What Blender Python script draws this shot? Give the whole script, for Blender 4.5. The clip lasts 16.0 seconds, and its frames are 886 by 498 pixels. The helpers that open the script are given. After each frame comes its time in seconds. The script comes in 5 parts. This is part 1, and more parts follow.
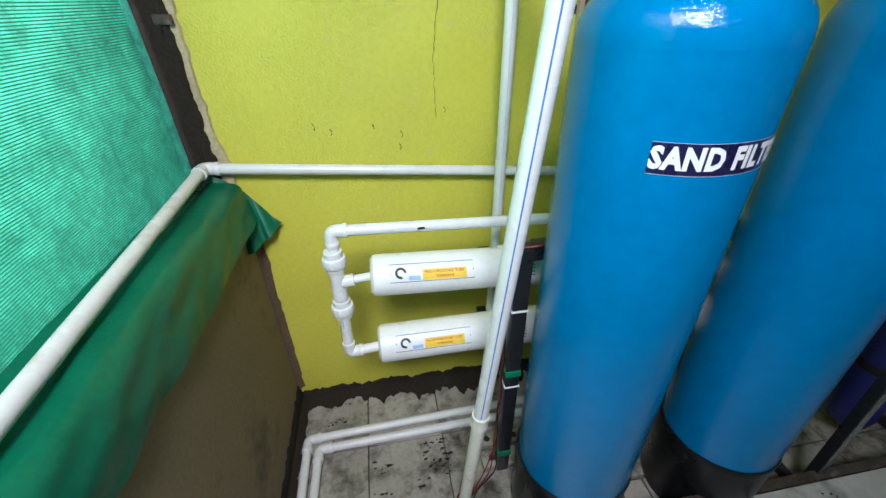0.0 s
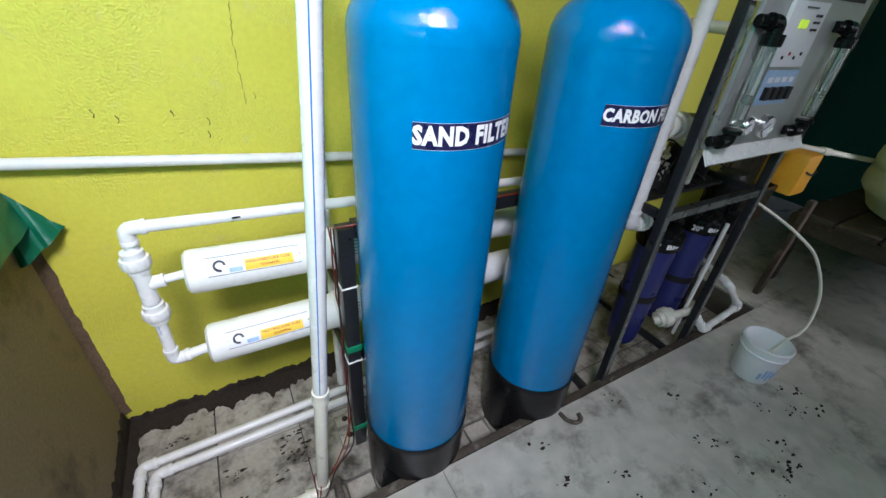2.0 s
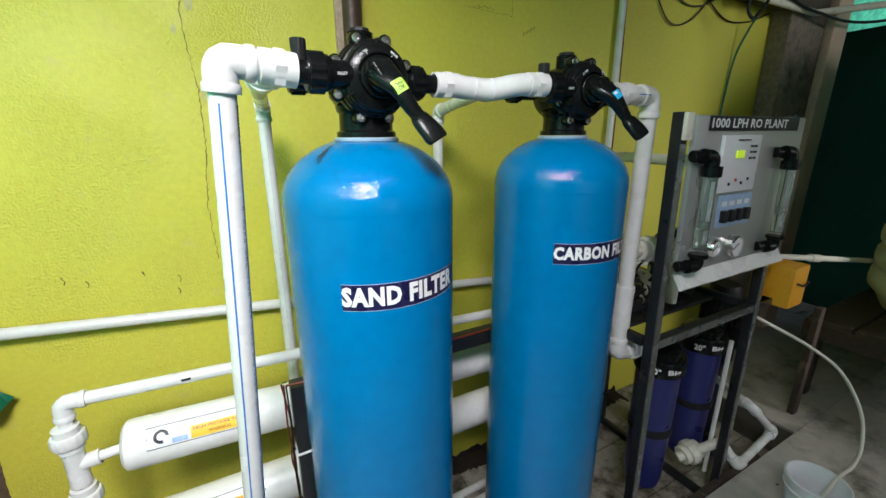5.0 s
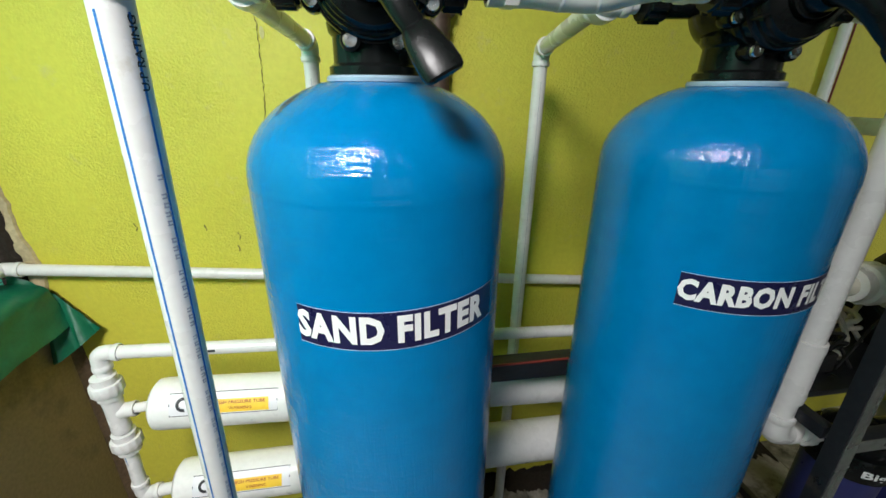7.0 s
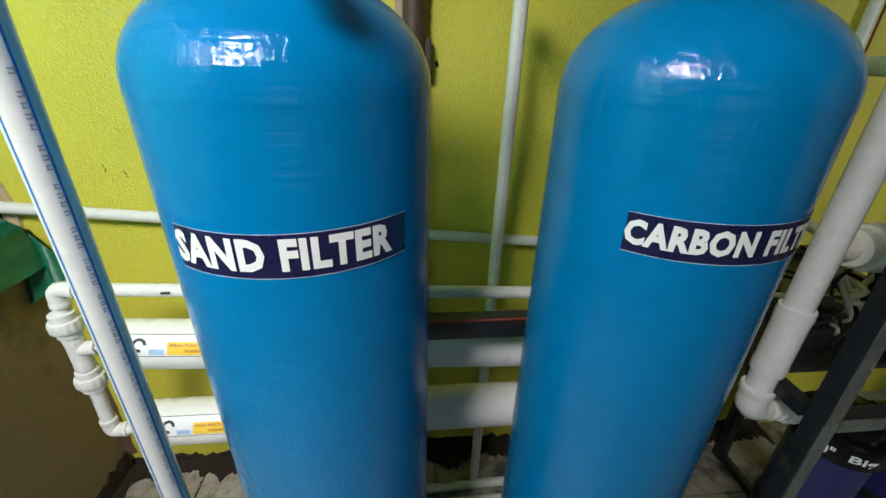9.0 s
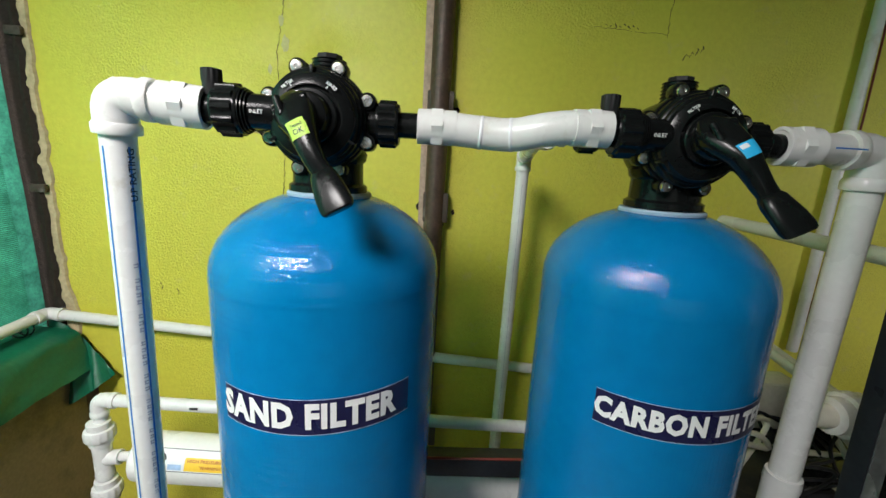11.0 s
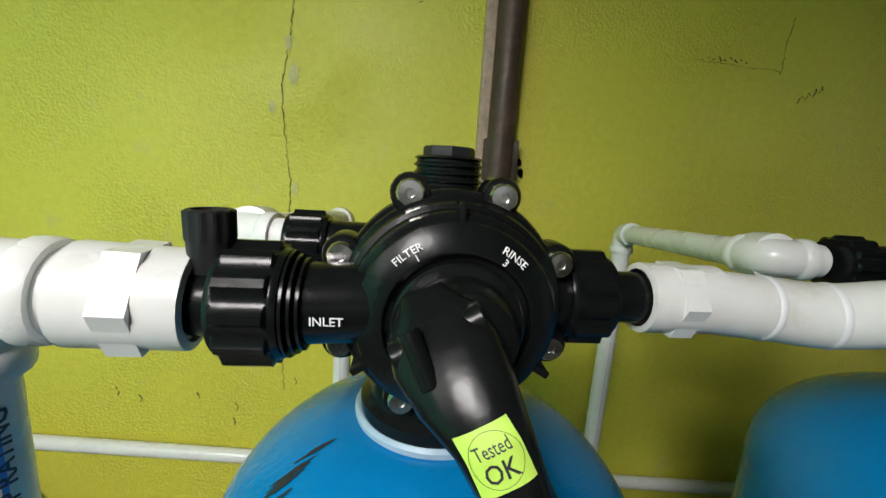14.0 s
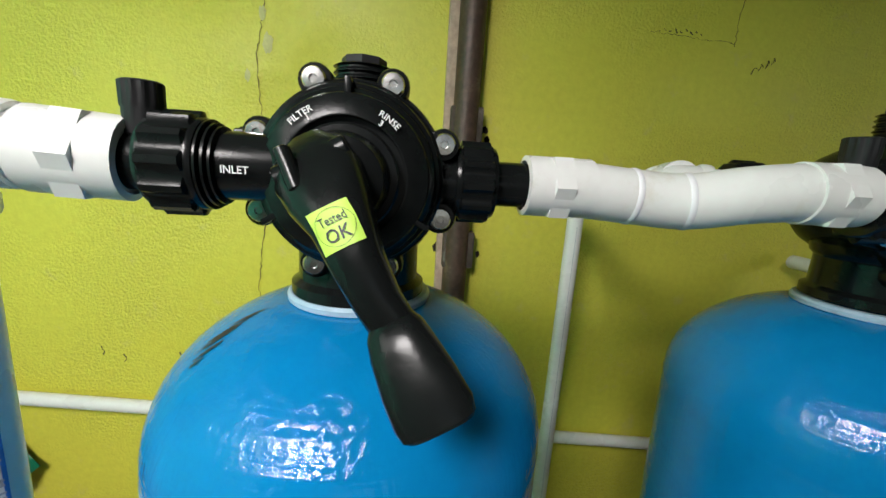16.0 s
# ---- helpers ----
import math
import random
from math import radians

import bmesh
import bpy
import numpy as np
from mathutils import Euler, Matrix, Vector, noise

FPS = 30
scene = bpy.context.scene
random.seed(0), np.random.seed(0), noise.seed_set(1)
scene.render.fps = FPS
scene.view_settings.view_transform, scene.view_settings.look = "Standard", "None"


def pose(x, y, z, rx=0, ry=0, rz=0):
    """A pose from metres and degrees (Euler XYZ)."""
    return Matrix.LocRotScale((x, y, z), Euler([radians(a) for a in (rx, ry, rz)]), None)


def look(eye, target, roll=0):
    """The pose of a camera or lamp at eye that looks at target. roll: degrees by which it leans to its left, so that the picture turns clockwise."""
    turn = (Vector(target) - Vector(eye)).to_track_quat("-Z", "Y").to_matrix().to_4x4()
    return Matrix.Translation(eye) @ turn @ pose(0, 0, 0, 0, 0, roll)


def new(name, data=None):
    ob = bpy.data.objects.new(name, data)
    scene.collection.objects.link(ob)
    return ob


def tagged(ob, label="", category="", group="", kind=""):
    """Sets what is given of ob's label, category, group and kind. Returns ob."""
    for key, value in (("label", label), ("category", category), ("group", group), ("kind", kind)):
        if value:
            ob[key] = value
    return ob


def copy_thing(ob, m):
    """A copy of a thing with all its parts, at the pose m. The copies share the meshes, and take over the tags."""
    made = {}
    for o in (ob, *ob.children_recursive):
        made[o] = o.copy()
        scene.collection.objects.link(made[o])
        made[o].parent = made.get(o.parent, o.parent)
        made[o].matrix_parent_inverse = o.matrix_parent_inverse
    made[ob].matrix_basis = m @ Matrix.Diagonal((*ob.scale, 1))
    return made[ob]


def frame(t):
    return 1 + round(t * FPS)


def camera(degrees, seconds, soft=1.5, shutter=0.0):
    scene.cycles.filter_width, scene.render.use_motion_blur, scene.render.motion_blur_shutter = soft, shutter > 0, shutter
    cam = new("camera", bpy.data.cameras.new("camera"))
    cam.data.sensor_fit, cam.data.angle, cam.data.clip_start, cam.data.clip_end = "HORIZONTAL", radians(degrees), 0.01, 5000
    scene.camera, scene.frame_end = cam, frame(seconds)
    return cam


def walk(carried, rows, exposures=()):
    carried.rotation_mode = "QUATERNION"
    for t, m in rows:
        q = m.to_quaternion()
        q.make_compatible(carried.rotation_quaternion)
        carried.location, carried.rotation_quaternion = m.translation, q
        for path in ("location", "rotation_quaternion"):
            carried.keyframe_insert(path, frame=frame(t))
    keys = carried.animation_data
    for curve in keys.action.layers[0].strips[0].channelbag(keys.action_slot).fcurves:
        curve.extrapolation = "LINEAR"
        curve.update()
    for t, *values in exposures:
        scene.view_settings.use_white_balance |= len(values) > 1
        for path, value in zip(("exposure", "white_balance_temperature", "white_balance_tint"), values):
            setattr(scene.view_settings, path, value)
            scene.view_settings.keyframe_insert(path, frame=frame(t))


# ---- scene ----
cam = camera(96.35, 16.0)
PATH = [
    (0, (0.1130, 0.0654, 1.3473), (0.3829, 1.7458, 0.2969), -1.11),
    (0.5, (0.0750, 0.0232, 1.3310), (0.4761, 1.5799, 0.1410), 3.44),
    (1, (0.1314, 0.0037, 1.3145), (0.6536, 1.4836, 0.0746), 4.63),
    (1.5, (0.1880, -0.0217, 1.3376), (0.9302, 1.4520, 0.2074), 4.44),
    (2, (0.2105, -0.0540, 1.3580), (1.0803, 1.3945, 0.2877), 4.43),
    (2.5, (0.2249, -0.0713, 1.3750), (1.1806, 1.4439, 0.4858), 2.52),
    (3, (0.2295, -0.0786, 1.4007), (1.1705, 1.5058, 0.6236), 1.48),
    (3.5, (0.2403, -0.0851, 1.4372), (1.2177, 1.5459, 0.8172), 0.91),
    (4, (0.2513, -0.0940, 1.4580), (1.2557, 1.5465, 0.9102), 0.69),
    (4.2, (0.2491, -0.0871, 1.4457), (1.3085, 1.5234, 0.9126), 0.48),
    (6.3, (0.6107, 0.0299, 1.4090), (1.0826, 1.8753, 0.7992), 0.45),
    (6.5, (0.6050, 0.0617, 1.4147), (1.0595, 1.9032, 0.7805), 1.59),
    (7, (0.6129, 0.1662, 1.3973), (0.9066, 2.0009, 0.6571), 0.56),
    (7.5, (0.6399, 0.2048, 1.3584), (0.6616, 2.0260, 0.5322), 2.33),
    (8, (0.6594, 0.2198, 1.3286), (0.5835, 2.0089, 0.4379), 0.87),
    (8.5, (0.6911, 0.2132, 1.3212), (0.7259, 2.0021, 0.4276), 1.37),
    (8.7, (0.7245, 0.2017, 1.3228), (0.8915, 1.9871, 0.4372), 0.90),
    (10.8, (0.7862, 0.1146, 1.4457), (0.9956, 2.0366, 0.9340), 2.45),
    (11, (0.7642, 0.1094, 1.4644), (0.8452, 2.0621, 1.0396), 3.19),
    (11.5, (0.7062, 0.1323, 1.5019), (0.6216, 2.1036, 1.1748), 4.95),
    (12, (0.6302, 0.2359, 1.5277), (0.5529, 2.2077, 1.2021), 5.46),
    (12.5, (0.5880, 0.3476, 1.5502), (0.6258, 2.3201, 1.2216), 4.89),
    (13, (0.5813, 0.4347, 1.5791), (0.7517, 2.3862, 1.1756), 3.96),
    (13.5, (0.5738, 0.4468, 1.5882), (0.7331, 2.4023, 1.1999), 4.17),
    (14, (0.5868, 0.4354, 1.5865), (0.7721, 2.3901, 1.2063), 3.57),
    (14.5, (0.6143, 0.4349, 1.5825), (0.8831, 2.3716, 1.1615), 1.96),
    (15, (0.6283, 0.4418, 1.5710), (0.9039, 2.3663, 1.1019), 0.95),
    (15.5, (0.6354, 0.4210, 1.5473), (0.8838, 2.3544, 1.0999), 1.98),
    (16, (0.6518, 0.3695, 1.5201), (0.8490, 2.3207, 1.1277), 3.48),
]
walk(cam, [(t, look(eye, target, roll)) for t, eye, target, roll in PATH], exposures=[(0.0, -0.2, 5750, 13), (0.5, 0.05, 5780, 17), (1.5, 0.11, 5740, 18), (4.2, 0.03, 6080, 17), (6.4, -0.13, 6400, 11), (8.7, -0.16, 6450, 11), (11.0, -0.22, 6500, 12), (12.5, -0.53, 6560, 12), (14.2, -0.56, 6560, 12), (15.0, -0.31, 6540, 12), (16.0, -0.28, 6560, 12)])

# ---- world and light ----
wd = bpy.data.worlds.new("daylight")
scene.world = wd
wd.use_nodes = True
_nt = wd.node_tree
_sky = _nt.nodes.new("ShaderNodeTexSky")
_sky.sky_type, _sky.sun_disc = "NISHITA", False
_sky.sun_elevation, _sky.sun_rotation = radians(52), radians(-70)
_nt.links.new(_sky.outputs[0], _nt.nodes["Background"].inputs[0])
_nt.nodes["Background"].inputs[1].default_value = 0.12

sun = new("sun", bpy.data.lights.new("sun", "SUN"))
sun.data.energy, sun.data.angle, sun.data.color = 0.8, radians(12), (1.0, 0.95, 0.87)
sun.matrix_world = look((-6, 2.2, 8), (0, 0, 0))


def area_light(name, eye, target, sx, sy, watts, colour=(1, 1, 1), spread=180):
    l = new(name, bpy.data.lights.new(name, "AREA"))
    l.data.shape, l.data.size, l.data.size_y, l.data.energy, l.data.color = "RECTANGLE", sx, sy, watts, colour
    l.data.spread = radians(spread)
    l.matrix_world = look(eye, target)
    return l


area_light("roof_opening_light", (-0.03, -0.62, 2.45), (0.05, 0.75, 0.9), 0.52, 0.44, 24, (1.0, 0.97, 0.95), 106)
# weak fill lamp added in a made-up doorway behind the camera
area_light("door_opening_light", (1.0, -2.55, 1.2), (1.0, 0, 1.2), 1.5, 1.9, 0.8, (1.0, 0.97, 0.93))
# unseen fill lamp, added to brighten the water tank and the far floor
area_light("side_opening_light", (3.5, -1.75, 1.7), (3.5, 0.2, 1.15), 0.6, 1.2, 14, (1.0, 0.98, 0.95), 85)
area_light("end_net_light", (5.05, 0.0, 2.34), (4.0, 0.0, 2.3), 3.0, 0.4, 14, (0.97, 1.0, 0.97))
area_light("net_side_light", (-0.62, 0.30, 1.7), (1.0, 0.65, 1.3), 1.5, 1.2, 35, (1.0, 0.95, 0.93))


# ---- materials ----
def mat(name, colour, rough=0.5, metal=0.0, vary=0.12, scale=6.0, fine=90.0, bump=0.15, bump_scale=120.0, coat=0.0, dirt=None, dirt_amount=0.0, dirt_scale=3.0, spread=0.0):
    m = bpy.data.materials.new(name)
    m.use_nodes = True
    t = m.node_tree
    N, L = t.nodes, t.links
    b = N["Principled BSDF"]
    b.inputs["Metallic"].default_value = metal
    b.inputs["Coat Weight"].default_value = coat
    b.inputs["Coat Roughness"].default_value = 0.08
    tc = N.new("ShaderNodeTexCoord")
    big, small = N.new("ShaderNodeTexNoise"), N.new("ShaderNodeTexNoise")
    big.inputs["Scale"].default_value, small.inputs["Scale"].default_value = scale, fine
    big.inputs["Detail"].default_value, small.inputs["Detail"].default_value = 5, 3
    for n in (big, small):
        L.new(tc.outputs["Object"], n.inputs["Vector"])
    add = N.new("ShaderNodeMath")
    add.operation = "ADD"
    L.new(big.outputs["Fac"], add.inputs[0])
    L.new(small.outputs["Fac"], add.inputs[1])
    ramp = N.new("ShaderNodeMapRange")
    ramp.inputs["From Min"].default_value, ramp.inputs["From Max"].default_value = 0.6, 1.4
    ramp.inputs["To Min"].default_value, ramp.inputs["To Max"].default_value = 1 - vary, 1 + vary
    L.new(add.outputs[0], ramp.inputs["Value"])
    tint = N.new("ShaderNodeVectorMath")
    tint.operation = "SCALE"
    tint.inputs[0].default_value = colour
    L.new(ramp.outputs[0], tint.inputs["Scale"])
    out = tint.outputs[0]
    if spread:
        oi, sp = N.new("ShaderNodeObjectInfo"), N.new("ShaderNodeMapRange")
        sp.inputs["To Min"].default_value, sp.inputs["To Max"].default_value = 1 - spread, 1 + spread
        L.new(oi.outputs["Random"], sp.inputs["Value"])
        k = N.new("ShaderNodeVectorMath")
        k.operation = "SCALE"
        L.new(out, k.inputs[0])
        L.new(sp.outputs[0], k.inputs["Scale"])
        out = k.outputs[0]
    if dirt:
        dn, dr, mx = N.new("ShaderNodeTexNoise"), N.new("ShaderNodeMapRange"), N.new("ShaderNodeMix")
        dn.inputs["Scale"].default_value, dn.inputs["Detail"].default_value, dn.inputs["Roughness"].default_value = dirt_scale, 9, 0.68
        L.new(tc.outputs["Object"], dn.inputs["Vector"])
        dr.inputs["From Min"].default_value, dr.inputs["From Max"].default_value = 0.62 - 0.25 * dirt_amount, 0.78 - 0.2 * dirt_amount
        L.new(dn.outputs["Fac"], dr.inputs["Value"])
        mx.data_type = "RGBA"
        L.new(dr.outputs[0], mx.inputs["Factor"])
        L.new(out, mx.inputs[6])
        mx.inputs[7].default_value = (*dirt, 1)
        out = mx.outputs[2]
    L.new(out, b.inputs["Base Color"])
    rr = N.new("ShaderNodeMapRange")
    rr.inputs["From Min"].default_value, rr.inputs["From Max"].default_value = 0.3, 0.7
    rr.inputs["To Min"].default_value, rr.inputs["To Max"].default_value = max(0.03, rough * 0.8), min(1, rough * 1.2)
    L.new(big.outputs["Fac"], rr.inputs["Value"])
    L.new(rr.outputs[0], b.inputs["Roughness"])
    if bump:
        bn, bp = N.new("ShaderNodeTexNoise"), N.new("ShaderNodeBump")
        bn.inputs["Scale"].default_value, bn.inputs["Detail"].default_value = bump_scale, 4
        bp.inputs["Strength"].default_value, bp.inputs["Distance"].default_value = bump, 0.004
        L.new(tc.outputs["Object"], bn.inputs["Vector"])
        L.new(bn.outputs["Fac"], bp.inputs["Height"])
        L.new(bp.outputs[0], b.inputs["Normal"])
    return m


YELLOW = mat("yellow_green_plaster_paint", (0.595, 0.565, 0.062), 0.50, vary=0.10, scale=2.2, fine=60, bump=1.0, bump_scale=140, dirt=(0.56, 0.51, 0.15), dirt_amount=0.08, dirt_scale=13)
_b = YELLOW.node_tree.nodes["Bump"]
_b.inputs["Distance"].default_value = 0.0080
_n, _r = YELLOW.node_tree.nodes.new("ShaderNodeTexNoise"), YELLOW.node_tree.nodes.new("ShaderNodeMapRange")
_n.inputs["Scale"].default_value, _n.inputs["Detail"].default_value = 3.5, 3
_r.inputs["From Min"].default_value, _r.inputs["From Max"].default_value = 0.42, 0.62
_r.inputs["To Min"].default_value, _r.inputs["To Max"].default_value = 0.08, 0.75
YELLOW.node_tree.links.new(YELLOW.node_tree.nodes["Texture Coordinate"].outputs["Object"], _n.inputs["Vector"])
YELLOW.node_tree.links.new(_n.outputs["Fac"], _r.inputs["Value"])
YELLOW.node_tree.links.new(_r.outputs[0], _b.inputs["Strength"])
BROWN_WALL = mat("brown_cement_render", (0.235, 0.175, 0.10), 0.85, vary=0.2, scale=3, bump=0.4, bump_scale=60, dirt=(0.09, 0.07, 0.05), dirt_amount=0.3)
PLASTER = mat("bare_broken_plaster", (0.45, 0.33, 0.25), 0.9, vary=0.3, scale=14, bump=0.8, bump_scale=60)
PALE_EDGE = mat("pale_chipped_plaster", (0.46, 0.38, 0.22), 0.85, vary=0.3, scale=20, bump=0.7, bump_scale=80)
CORNER = mat("dark_brown_plaster", (0.12, 0.078, 0.045), 0.9, vary=0.4, scale=14, bump=0.8, bump_scale=60)
TAR = mat("black_damp_mortar", (0.024, 0.018, 0.013), 0.8, vary=0.4, scale=20, bump=0.8, bump_scale=90)
CONCRETE = mat("smooth_grey_concrete", (0.44, 0.415, 0.37), 0.34, vary=0.26, scale=2.2, fine=14, bump=0.25, bump_scale=30, dirt=(0.13, 0.118, 0.098), dirt_amount=0.42, dirt_scale=5, spread=0.03)
TILE = mat("stained_floor_tile", (0.34, 0.315, 0.27), 0.55, vary=0.22, scale=6, fine=60, bump=0.3, bump_scale=50, dirt=(0.045, 0.038, 0.03), dirt_amount=0.62, dirt_scale=9, spread=0.12)
GROUT = mat("dirty_cement_bed", (0.10, 0.09, 0.075), 0.9, vary=0.3, scale=15, bump=0.6, bump_scale=80)
PVC = mat("white_pvc_plastic", (0.70, 0.70, 0.685), 0.28, vary=0.05, scale=10, bump=0.03, bump_scale=60, dirt=(0.55, 0.52, 0.44), dirt_amount=0.06, dirt_scale=14)
PVC_OLD = mat("yellowed_pvc_plastic", (0.70, 0.68, 0.58), 0.35, vary=0.1, scale=12, bump=0.05, dirt=(0.3, 0.27, 0.2), dirt_amount=0.15, dirt_scale=20)
FRP_W = mat("white_gelcoat_tube", (0.78, 0.78, 0.76), 0.3, vary=0.06, scale=8, bump=0.35, bump_scale=26)
BLACK = mat("glossy_black_plastic", (0.006, 0.007, 0.007), 0.23, vary=0.25, scale=12, bump=0.05, bump_scale=150)
BLACK_M = mat("matt_black_plastic", (0.016, 0.016, 0.017), 0.48, vary=0.3, scale=10, bump=0.12, bump_scale=110)
RUBBER = mat("black_rubber_boot", (0.010, 0.010, 0.011), 0.30, vary=0.3, scale=8, bump=0.15, bump_scale=40, dirt=(0.10, 0.095, 0.085), dirt_amount=0.1, dirt_scale=9)
STEEL = mat("bright_steel", (0.72, 0.71, 0.69), 0.25, 1.0, vary=0.1, scale=30, bump=0.05)
PANEL_P = mat("grey_brushed_panel", (0.40, 0.41, 0.40), 0.32, 0.45, vary=0.06, scale=5, bump=0.03)
DARK_STEEL = mat("black_painted_steel", (0.022, 0.024, 0.028), 0.33, 0.3, vary=0.3, scale=14, bump=0.12, bump_scale=60, dirt=(0.11, 0.085, 0.06), dirt_amount=0.08, dirt_scale=10)
for _m in (BLACK, BLACK_M, RUBBER, TAR):
    _m.node_tree.nodes["Principled BSDF"].inputs["Specular IOR Level"].default_value = 0.22
# paler grey for the skid's front faces, their reflected light put into the colour
POST_FACE = mat("reflected_light_steel_face", (0.20, 0.21, 0.20), 0.26, 0.6, vary=0.3, scale=9, bump=0.08, bump_scale=60, dirt=(0.06, 0.05, 0.04), dirt_amount=0.2, dirt_scale=12)
RUST = mat("rusty_steel_bar", (0.07, 0.055, 0.042), 0.7, 0.3, vary=0.5, scale=22, bump=0.5, dirt=(0.26, 0.24, 0.2), dirt_amount=0.25, dirt_scale=12)
OLD_PIPE = mat("brown_rusted_pipe", (0.075, 0.045, 0.032), 0.5, 0.2, vary=0.45, scale=14, bump=0.4, bump_scale=50, dirt=(0.22, 0.17, 0.12), dirt_amount=0.12, dirt_scale=14)
WOOD_DARK = mat("dark_weathered_timber", (0.06, 0.042, 0.03), 0.75, vary=0.45, scale=6, fine=50, bump=0.5, bump_scale=40, dirt=(0.22, 0.15, 0.10), dirt_amount=0.14, dirt_scale=8)
WOOD_GREY = mat("grey_brown_weathered_timber", (0.20, 0.155, 0.125), 0.75, vary=0.45, scale=5, fine=40, bump=0.6, bump_scale=34, dirt=(0.07, 0.055, 0.045), dirt_amount=0.4, dirt_scale=6)
WOOD_PALE = mat("bare_pale_timber_edge", (0.60, 0.42, 0.32), 0.75, vary=0.25, scale=8, bump=0.35)
NAVY = mat("navy_label_vinyl", (0.012, 0.012, 0.055), 0.3, vary=0.15, scale=20, bump=0.05)
WHITE_INK = mat("white_print", (0.82, 0.82, 0.82), 0.35, vary=0.04, bump=0)
BLACK_INK = mat("black_print", (0.02, 0.02, 0.025), 0.5, vary=0.1, bump=0)
BLUE_INK = mat("blue_pipe_stripe", (0.03, 0.16, 0.50), 0.4, vary=0.2, scale=40, bump=0)
PRINT_GREY = mat("worn_blue_grey_print", (0.332, 0.344, 0.404), 0.5, vary=0.3, scale=60, bump=0)
LIME = mat("lime_paper_sticker", (0.48, 0.72, 0.10), 0.5, vary=0.06, bump=0.05)
CYAN = mat("cyan_paper_sticker", (0.02, 0.42, 0.75), 0.45, vary=0.1, bump=0.03)
AMBER = mat("amber_print", (0.85, 0.56, 0.05), 0.45, vary=0.08, bump=0)
LABEL_W = mat("white_paper_label", (0.75, 0.75, 0.78), 0.4, vary=0.05, bump=0.03)
RED_INK = mat("dark_red_print", (0.35, 0.03, 0.03), 0.5, vary=0.1, bump=0)
GREEN_TAPE = mat("green_tape", (0.01, 0.22, 0.10), 0.4, vary=0.2, bump=0.05)
RED_WIRE = mat("red_wire_plastic", (0.16, 0.02, 0.012), 0.45, vary=0.2, bump=0)
FILTER_BLUE = mat("dark_blue_plastic", (0.022, 0.026, 0.13), 0.32, vary=0.15, scale=8, bump=0.06)
YELLOW_P = mat("yellow_orange_plastic", (0.78, 0.36, 0.02), 0.4, vary=0.08, bump=0.05)
RIB_TANK = mat("milky_polythene", (0.62, 0.66, 0.54), 0.38, vary=0.08, scale=3, bump=0.08)
CEIL = mat("grey_roof_sheet", (0.13, 0.13, 0.125), 0.6, vary=0.2, bump=0.2)
CLOTH_DARK = mat("dark_green_tarpaulin", (0.004, 0.125, 0.062), 0.38, vary=0.2, scale=9, bump=0.25, bump_scale=70)
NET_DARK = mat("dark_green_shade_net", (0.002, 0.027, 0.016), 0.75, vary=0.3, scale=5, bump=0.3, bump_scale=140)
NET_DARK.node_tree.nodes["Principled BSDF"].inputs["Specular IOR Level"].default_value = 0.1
PALE_PRINT = mat("pale_blue_print", (0.35, 0.5, 0.72), 0.5, vary=0.2, scale=40, bump=0)
CLEAR_GREY = mat("clear_acrylic", (0.7, 0.74, 0.72), 0.12, vary=0.05, bump=0.0)
CLEAR_GREY.node_tree.nodes["Principled BSDF"].inputs["Transmission Weight"].default_value = 0.92
LCD = bpy.data.materials.new("lit_green_display")
LCD.use_nodes = True
LCD.node_tree.nodes["Principled BSDF"].inputs["Base Color"].default_value = (0.45, 0.65, 0.04, 1)
LCD.node_tree.nodes["Principled BSDF"].inputs["Emission Color"].default_value = (0.62, 0.9, 0.03, 1)
LCD.node_tree.nodes["Principled BSDF"].inputs["Emission Strength"].default_value = 0.45


